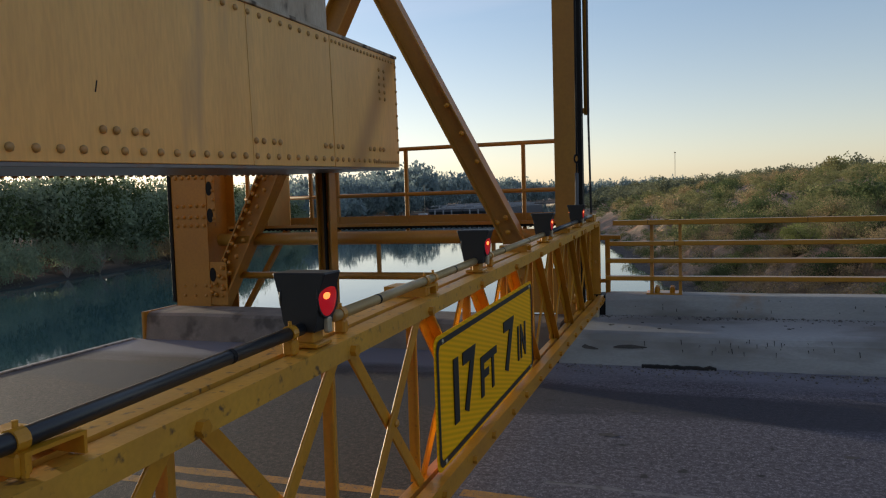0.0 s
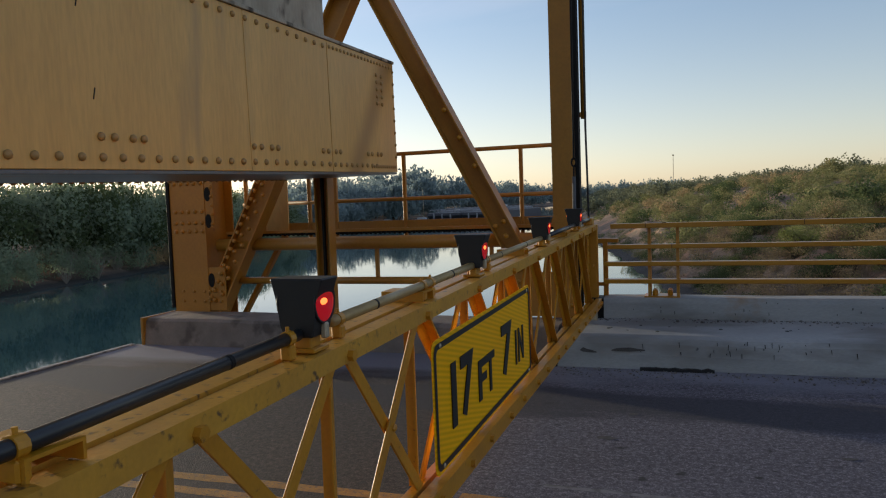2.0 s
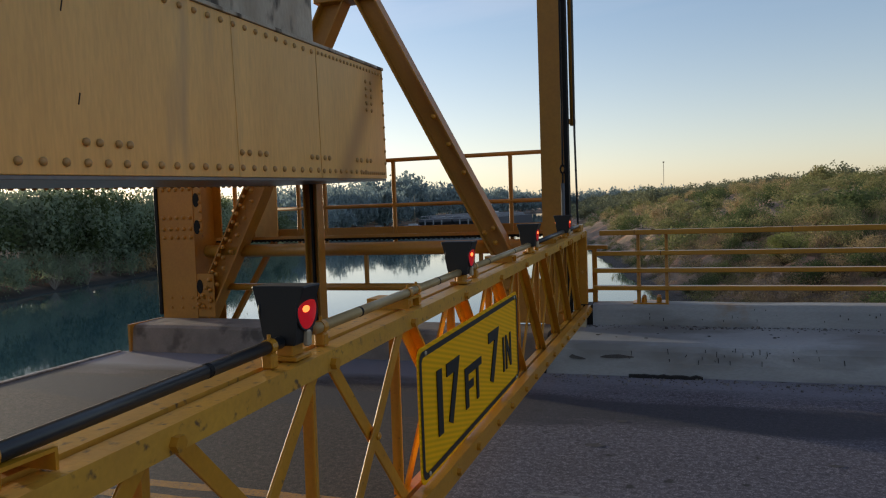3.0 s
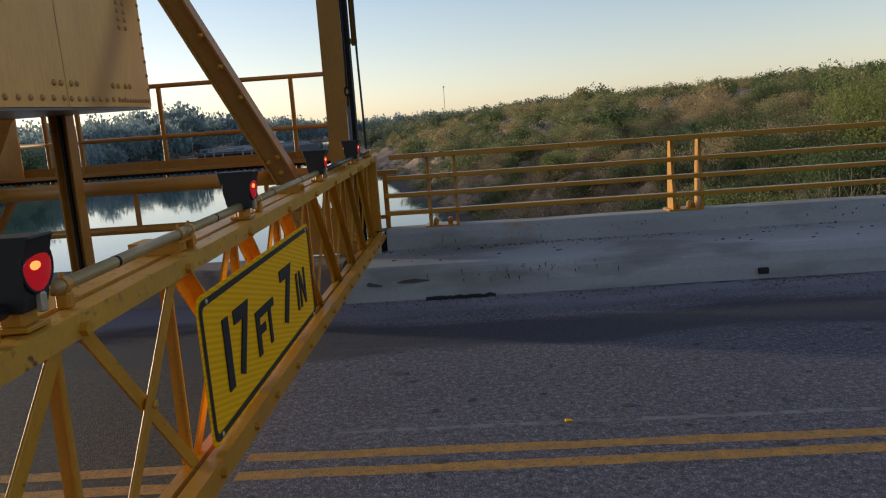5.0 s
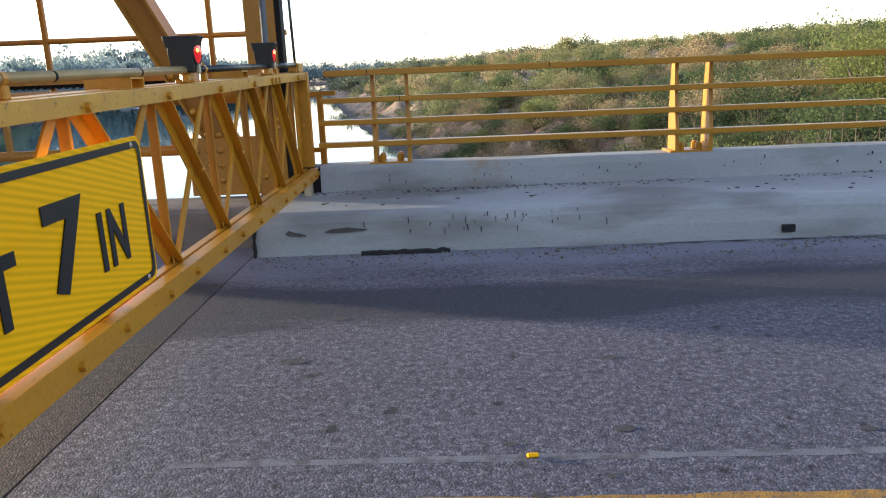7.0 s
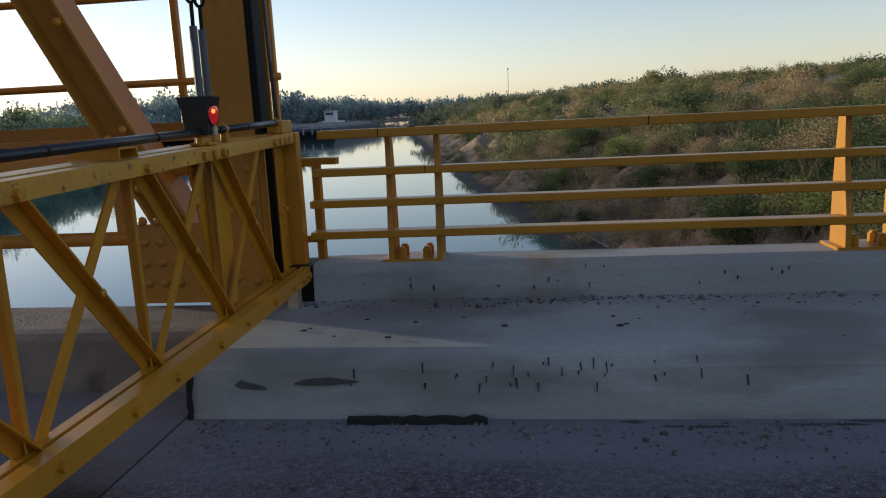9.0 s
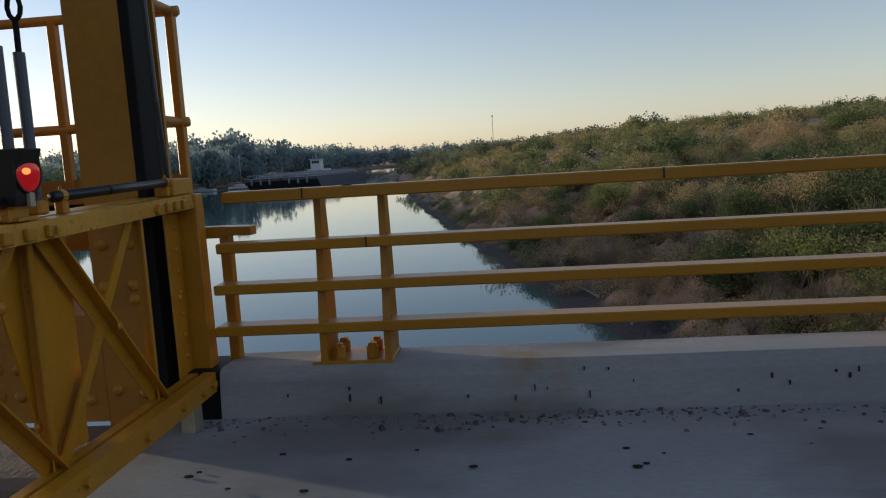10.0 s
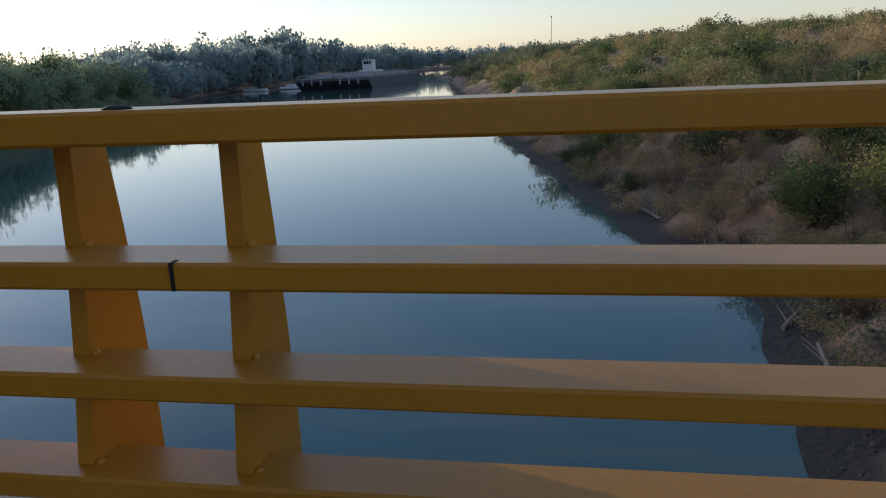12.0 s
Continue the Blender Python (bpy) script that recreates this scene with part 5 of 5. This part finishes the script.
# ---- vegetation ----
def leaf_cloud(rs, n, lumps, rx, rz, leaf, low=0.25, tall_by=1.0):
    """Small three-cornered leaves gathered in lumps round a crown's limbs; heights run from 0 to about 2 rz."""
    c = rs.normal(size=(lumps, 3))
    c /= np.linalg.norm(c, axis=1)[:, None] + 1e-6
    c *= (rs.rand(lumps, 1) ** 0.45) * np.array([[rx * 0.72, rx * 0.72, rz * 0.75]])
    c[:, 2] += rz * (1 + low)
    size = rs.uniform(0.26, 0.5, lumps) * rx
    k = rs.randint(0, lumps, n)
    d = rs.normal(size=(n, 3))
    d /= np.linalg.norm(d, axis=1)[:, None] + 1e-6
    p = c[k] + d * (size[k] * rs.uniform(0.35, 1.0, n))[:, None] * np.array([[1, 1, 0.75]])
    u = rs.normal(size=(n, 3))
    u /= np.linalg.norm(u, axis=1)[:, None] + 1e-6
    w = np.cross(u, rs.normal(size=(n, 3)))
    w /= np.linalg.norm(w, axis=1)[:, None] + 1e-6
    s = rs.uniform(0.5, 1.2, n)[:, None] * leaf
    flat_ = np.array([[1, 1, 1 / tall_by]])
    u, w = u * s * flat_, w * s * 0.75 * flat_
    q = np.stack([p - u, p + u * 0.7 - w, p + u * 0.7 + w], 1)
    q[:, :, 2] = np.maximum(q[:, :, 2], 0.02)
    return q.reshape(-1, 3), c


def limb_quads(rs, c, r0):
    """Tapered four-sided limbs from the foot to the lumps."""
    out = []
    for i, tip in enumerate(c):
        mid = tip * np.array([0.35, 0.35, 0.5]) + rs.normal(size=3) * 0.08 * np.linalg.norm(tip)
        pts = [np.zeros(3), mid, tip]
        rad = [r0 * rs.uniform(0.5, 1.0), r0 * 0.45, r0 * 0.1]
        for a, b, ra, rb in zip(pts, pts[1:], rad, rad[1:]):
            d = (b - a) / (np.linalg.norm(b - a) + 1e-6)
            e = np.cross(d, [0.3, 0.9, 0.2])
            e /= np.linalg.norm(e) + 1e-6
            g = np.cross(d, e)
            ring = [e, g, -e, -g]
            for j in range(4):
                out += [a + ring[j] * ra, a + ring[(j + 1) % 4] * ra, b + ring[(j + 1) % 4] * rb, b + ring[j] * rb]
    return np.array(out)


def quads(n):
    return np.arange(n).reshape(-1, 4)


def tris(n):
    return np.arange(n).reshape(-1, 3)


def scatter(name, templates, places, mat, label, corners=tris):
    """Many plants of one kind as one mass: places are rows of x, y, z, turn, width, height."""
    rs = np.random.RandomState(len(places))
    out = []
    for row in places:
        v = templates[rs.randint(len(templates))]
        ca, sa = math.cos(row[3]), math.sin(row[3])
        x = (v[:, 0] * ca - v[:, 1] * sa) * row[4] + row[0]
        y = (v[:, 0] * sa + v[:, 1] * ca) * row[4] + row[1]
        out.append(np.stack([x, y, v[:, 2] * row[5] + row[2]], 1))
    v = np.concatenate(out)
    return tagged(new(name, grid_mesh(name, v, corners(len(v)), mat)), label, "scrub", kind="stuff")


rs = np.random.RandomState(11)
fine, fine_wood = [], []
for k in range(7):
    v, c = leaf_cloud(rs, 1750, 26, 1.0, 0.55, 0.031)
    fine.append(v)
    fine_wood.append(limb_quads(rs, c, 0.035))
low = [leaf_cloud(rs, 420, 12, 1.0, 0.5, 0.046)[0] for k in range(6)]
coarse = [leaf_cloud(rs, 690, 18, 1.0, 0.55, 0.053)[0] for k in range(6)]
far_t = [leaf_cloud(rs, 330, 14, 1.0, 0.55, 0.092)[0] for k in range(6)]
tall = [leaf_cloud(rs, 1150, 22, 0.9, 0.55, 0.049, 0.15, 1.45)[0] for k in range(6)]
tall_far = [leaf_cloud(rs, 600, 24, 0.9, 0.55, 0.092, 0.15, 1.1)[0] for k in range(6)]
twig = [limb_quads(rs, leaf_cloud(rs, 40, 30, 1.0, 0.6, 0.05)[1], 0.02) for k in range(5)]


def bank_places(n, y_lo, y_hi, d_lo, d_hi, w, h, rs, left=False, power=1.0, least=0.65, most=1.25):
    y = y_lo + (y_hi - y_lo) * rs.rand(n) ** power
    d = d_lo + (d_hi - d_lo) * rs.rand(n)
    x = np.interp(y, LEFT_Y, LEFT_X) - d if left else np.interp(y, RIGHT_Y, RIGHT_X) + d
    z = ground_height(x, y) - 0.1
    s = rs.uniform(least, most, n)
    return np.stack([x, y, z, rs.uniform(0, 6.28, n), w * s, h * s * rs.uniform(0.8, 1.2, n)], 1)


def by_kind(places, tan=0.17):
    """Plants of a kind stand together: olive thorn, tan dry brush and deep green bushes."""
    k = np.array([noise.noise((x * 0.11, y * 0.09, 5.0)) for x, y in places[:, :2]]) + rs.normal(0, 0.16, len(places))
    return places[(k > -0.16) & (k < tan)], places[k >= tan], places[k <= -0.16]


def mixed_scrub(name, templates, places, where, tan=0.17):
    for kind, mat, rows in zip(("olive", "tan", "deep_green"), (LEAF_SCRUB, LEAF_TAN, LEAF_DEEP), by_kind(places, tan)):
        scatter(kind + "_" + name, templates, rows, mat, kind.replace("_", " ") + " thorn scrub " + where)


near = bank_places(330, 14, 75, 6.5, 34, 1.7, 1.6, rs)
mixed_scrub("near_scrub", fine, near, "covering the upper river bank")
scatter("near_scrub_limbs", fine_wood, near, BARK, "bare grey limbs within the bank scrub", quads)
mixed_scrub("low_scrub", low, np.concatenate([bank_places(260, 16, 120, 0.8, 6, 1.0, 0.85, rs, False, 1.4), bank_places(430, 17, 80, 2.5, 14, 1.1, 0.85, rs, False, 1.2)]), "growing low along the water's edge")
scatter("dry_scrub", twig, np.concatenate([bank_places(230, 16, 70, 4.0, 20, 1.4, 1.6, rs), bank_places(210, 16, 55, 1.6, 8, 0.9, 0.9, rs)]), LEAF_DRY, "leafless dry brush on the eroded bank", quads)
mixed_scrub("middle_scrub", coarse, np.concatenate([bank_places(560, 60, 190, 3, 95, 2.2, 2.0, rs), bank_places(160, 10, 60, 30, 80, 2.2, 2.3, rs)]), "over the rising ground", 0.36)
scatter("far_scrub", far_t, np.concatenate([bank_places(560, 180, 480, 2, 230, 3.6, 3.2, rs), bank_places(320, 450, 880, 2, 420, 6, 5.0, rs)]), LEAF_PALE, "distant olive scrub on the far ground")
left = np.concatenate([bank_places(135, 46, 90, 2, 26, 4.8, 7.7, rs, True, 1.0, 0.88, 1.08), bank_places(150, 88, 150, 2, 24, 4.4, 6.6, rs, True, 1.0, 0.85, 1.08)])
pick = rs.rand(len(left))
scatter("left_woods", tall, left[pick < 0.7], LEAF_DARK, "dark woods along the water's edge")
scatter("left_woods_deep", tall, left[pick >= 0.7], LEAF_DEEP, "deep green trees among the dark woods")
scatter("left_reeds", low, bank_places(46, 72, 112, -0.4, 2.0, 1.7, 2.6, rs, True), LEAF_TAN, "tan reeds standing at the water's edge")
scatter("left_dead_limbs", twig, bank_places(26, 50, 110, 0.5, 4.0, 1.8, 2.8, rs, True), DEADWOOD, "pale bare limbs in front of the woods", quads)
scatter("left_undergrowth", low, bank_places(190, 20, 150, -0.5, 4, 2.2, 2.8, rs, True), LEAF_DARK, "undergrowth hanging over the water's edge")
scatter("far_woods", tall_far, np.concatenate([bank_places(130, 145, 235, 0.5, 32, 5.8, 7.5, rs, True, 1.0, 0.85, 1.1), bank_places(140, 225, 360, 0.5, 40, 7.2, 11.2, rs, True, 1.0, 0.8, 1.1), bank_places(230, 340, 880, 0.5, 110, 12, 17, rs, True)]), LEAF_HAZED, "hazy dark woods along the far bank")
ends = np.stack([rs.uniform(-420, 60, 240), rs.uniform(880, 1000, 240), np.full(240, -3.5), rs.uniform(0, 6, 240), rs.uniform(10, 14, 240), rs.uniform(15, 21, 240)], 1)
scatter("end_woods", far_t, ends, LEAF_HAZED, "distant woods closing the river's bend")
# Unseen woods added behind the camera to block low sky light.
behind = np.concatenate([bank_places(90, -90, -14, 2, 70, 4.5, 8.0, rs), bank_places(60, -90, -10, 1, 40, 4.5, 6.5, rs, True)])
scatter("unseen_woods", far_t, behind, LEAF_DARK, "unseen woods added on both banks behind the view to block sky light")


def bush(name, label, x, y, w, h, mat, seed, leaf=0.045, n=2600, dead=False):
    r = np.random.RandomState(seed)
    v, c = leaf_cloud(r, n, 20, 1.0, 0.55, leaf)
    t = thing(name, Matrix.Translation((x, y, float(ground_height(x, y)) - 0.08)), label, "tree" if name == "tree" else "shrub", "plants on the near bank")
    s = np.array([[w, w, h]])
    limbs = new("trunk", grid_mesh("trunk", limb_quads(r, c, 0.05) * s, quads(len(c) * 32), BARK))
    limbs.parent = t
    if not dead:
        crown = new("crown", grid_mesh("crown", v * s, tris(len(v)), mat))
        crown.parent = t
    return t


spots = [(14, 24, 1.7, 1.6), (17, 28, 2.0, 1.9), (12, 33, 1.4, 1.3), (19, 35, 2.2, 2.1), (23, 30, 2.4, 2.2), (9, 40, 1.5, 1.4), (15, 44, 1.9, 1.7), (27, 38, 2.6, 2.5), (11, 29, 1.2, 1.0), (21, 24, 2.0, 1.8), (25, 22, 2.2, 2.2), (31, 30, 3.0, 3.0), (34, 36, 3.2, 3.4), (9, 21, 1.7, 1.6), (11.6, 22, 2.0, 1.9), (8.2, 26, 1.3, 1.3), (13.6, 20, 2.2, 2.1), (7.6, 31, 1.2, 1.1), (10.6, 26.5, 1.6, 1.5), (6.0, 45, 1.5, 1.5), (4.5, 58, 1.8, 1.7), (30, 44, 2.8, 2.8), (38, 30, 3.0, 3.2)]
for i, (x, y, w, h) in enumerate(spots):
    bush("bush", "leafy green bush among the dry bank scrub", x, y, w, h, (LEAF_SCRUB, LEAF_GREEN, LEAF_DEEP)[i % 3], 40 + i, 0.030, 3600)
for i, (x, y, w, h) in enumerate([(7.7, 30.6, 2.0, 1.8), (6.6, 41.6, 1.7, 1.6), (1.8, 48.6, 1.3, 1.2), (3.3, 41.4, 1.1, 0.9), (8.9, 33.5, 1.6, 1.6), (0.8, 51.5, 1.0, 0.9)]):
    bush("bush", "dense dark green bush low on the eroded bank", x, y, w, h, LEAF_DEEP, 150 + i, 0.028, 4200)
for i, (x, y, w, h) in enumerate([(9.4, 28.6, 1.9, 1.7), (5.6, 45.5, 1.2, 1.1), (2.6, 50.2, 1.2, 1.2)]):
    bush("bush", "yellow-green bush low on the eroded bank", x, y, w, h, LEAF_GREEN, 170 + i, 0.026, 4200)
for i, (x, y, w, h) in enumerate([(11.4, 38.6, 2.4, 2.0), (9.4, 42.0, 1.8, 1.6), (8.6, 25.4, 1.3, 1.2), (12.6, 34.6, 2.2, 1.9), (7.3, 22.7, 1.1, 1.0), (6.9, 20.2, 0.9, 0.8)]):
    bush("bush", "tan dry bush on the eroded bank", x, y, w, h, LEAF_TAN, 180 + i, 0.022, 4600)
for i, (x, y, w, h) in enumerate([(13, 26, 1.2, 1.5), (16, 32, 1.3, 1.7), (20, 31, 1.5, 1.9), (10, 36, 1.1, 1.2)]):
    bush("dead_bush", "leafless grey bush on the eroded bank", x, y, w, h, LEAF_DRY, 80 + i, dead=True)
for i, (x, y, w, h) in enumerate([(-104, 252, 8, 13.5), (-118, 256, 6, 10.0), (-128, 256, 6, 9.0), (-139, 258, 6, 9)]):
    bush("tree", "tall dark tree above the far bank woods", x, y, w, h, LEAF_HAZED, 90 + i, 0.085, 3000)
for i, (x, y, w, h) in enumerate([(30, 33, 4.6, 5.6), (36, 31, 5.0, 6.4), (26, 37, 3.6, 4.2), (41, 36, 5.0, 6.0), (16.8, 29.5, 2.7, 3.3), (19.6, 28.5, 3.0, 3.8), (18.0, 33.0, 2.8, 3.4)]):
    bush("tree", "yellow-green thorn tree rising above the bank scrub", x, y, w, h, LEAF_GREEN, 120 + i, 0.022, 7000)
bush("tree", "broad open-crowned tree on the skyline", 25, 150, 3.6, 3.8, LEAF_SCRUB, 99, 0.06, 1500)


def yucca(x, y):
    z = float(ground_height(x, y))
    t = thing("yucca", (x, y, z), "spiky dark green yucca standing above the scrub", "plant")
    bm = bmesh.new()
    high = 0.45 - z
    rod(bm, (0, 0, 0), (-0.1, 0, high), 0.16, 8, 0.12)
    part("trunk", bm, BARK, t)
    bm = bmesh.new()
    r = random.Random(3)
    for k in range(90):
        a, e = r.uniform(0, 6.28), r.uniform(-0.5, 1.4)
        d = Vector((math.cos(a) * math.cos(e), math.sin(a) * math.cos(e), math.sin(e)))
        rod(bm, Vector((-0.1, 0, high)) + d * 0.08, Vector((-0.1, 0, high)) + d * r.uniform(0.7, 0.95), 0.035, 4, 0.004)
    part("leaves", bm, LEAF_DARK, t)


yucca(14.5, 46.5)


def driftwood(x, y, turn, long):
    t = thing("driftwood", Matrix.Translation((x, y, float(ground_height(x, y)) + 0.05)) @ Matrix.Rotation(turn, 4, "Z"), "bleached dead branch washed up on the mud", "driftwood", "driftwood on the bank")
    bm = bmesh.new()
    rod(bm, (0, 0, 0), (long, 0.1, 0.18), 0.06, 7, 0.03)
    part("stem", bm, DEADWOOD, t)
    for k in range(3):
        bm = bmesh.new()
        rod(bm, (long * (0.3 + 0.2 * k), 0.04, 0.06), (long * (0.5 + 0.2 * k), 0.45 * (-1) ** k, 0.35), 0.025, 5, 0.008)
        part("twig", bm, DEADWOOD, t)


for x, y, a, n in ((5.6, 20.2, 0.4, 1.3), (6.0, 19.4, 2.6, 1.0), (5.4, 24.6, 0.9, 1.2), (6.4, 23.4, -0.6, 1.5), (4.6, 31.5, 0.5, 1.2), (5.5, 21.7, 1.4, 1.1), (5.9, 22.6, -0.9, 1.4), (5.2, 20.7, 2.2, 0.9), (5.7, 20.9, 0.1, 1.2), (4.0, 36.2, 1.9, 1.3)):
    driftwood(x, y, a, n)


# stones and broken bits lying along the mud
stone = np.array([(-1, -1, 0), (1, -1, 0), (1, 1, 0), (-1, 1, 0), (-0.5, -0.6, 0.9), (0.7, -0.5, 0.7), (0.5, 0.6, 1.0), (-0.6, 0.5, 0.8)], float)
stone_faces = np.array([(4, 5, 6, 7), (0, 1, 5, 4), (1, 2, 6, 5), (2, 3, 7, 6), (3, 0, 4, 7)])
rubble = bank_places(420, 18, 48, 0.15, 2.4, 0.04, 0.03, rs, False, 1.6, 0.4, 1.9)
rubble[:, 2] += 0.08
STONE = material("shore_stone", (0.11, 0.095, 0.083), 0.9, second=(0.05, 0.044, 0.038), scale=5, spread=0.2, grain=30, bump=0.3, depth=0.01)
scatter("shore_stones", [stone[stone_faces.ravel()]], rubble, STONE, "small dark stones and broken bits on the mud", quads)
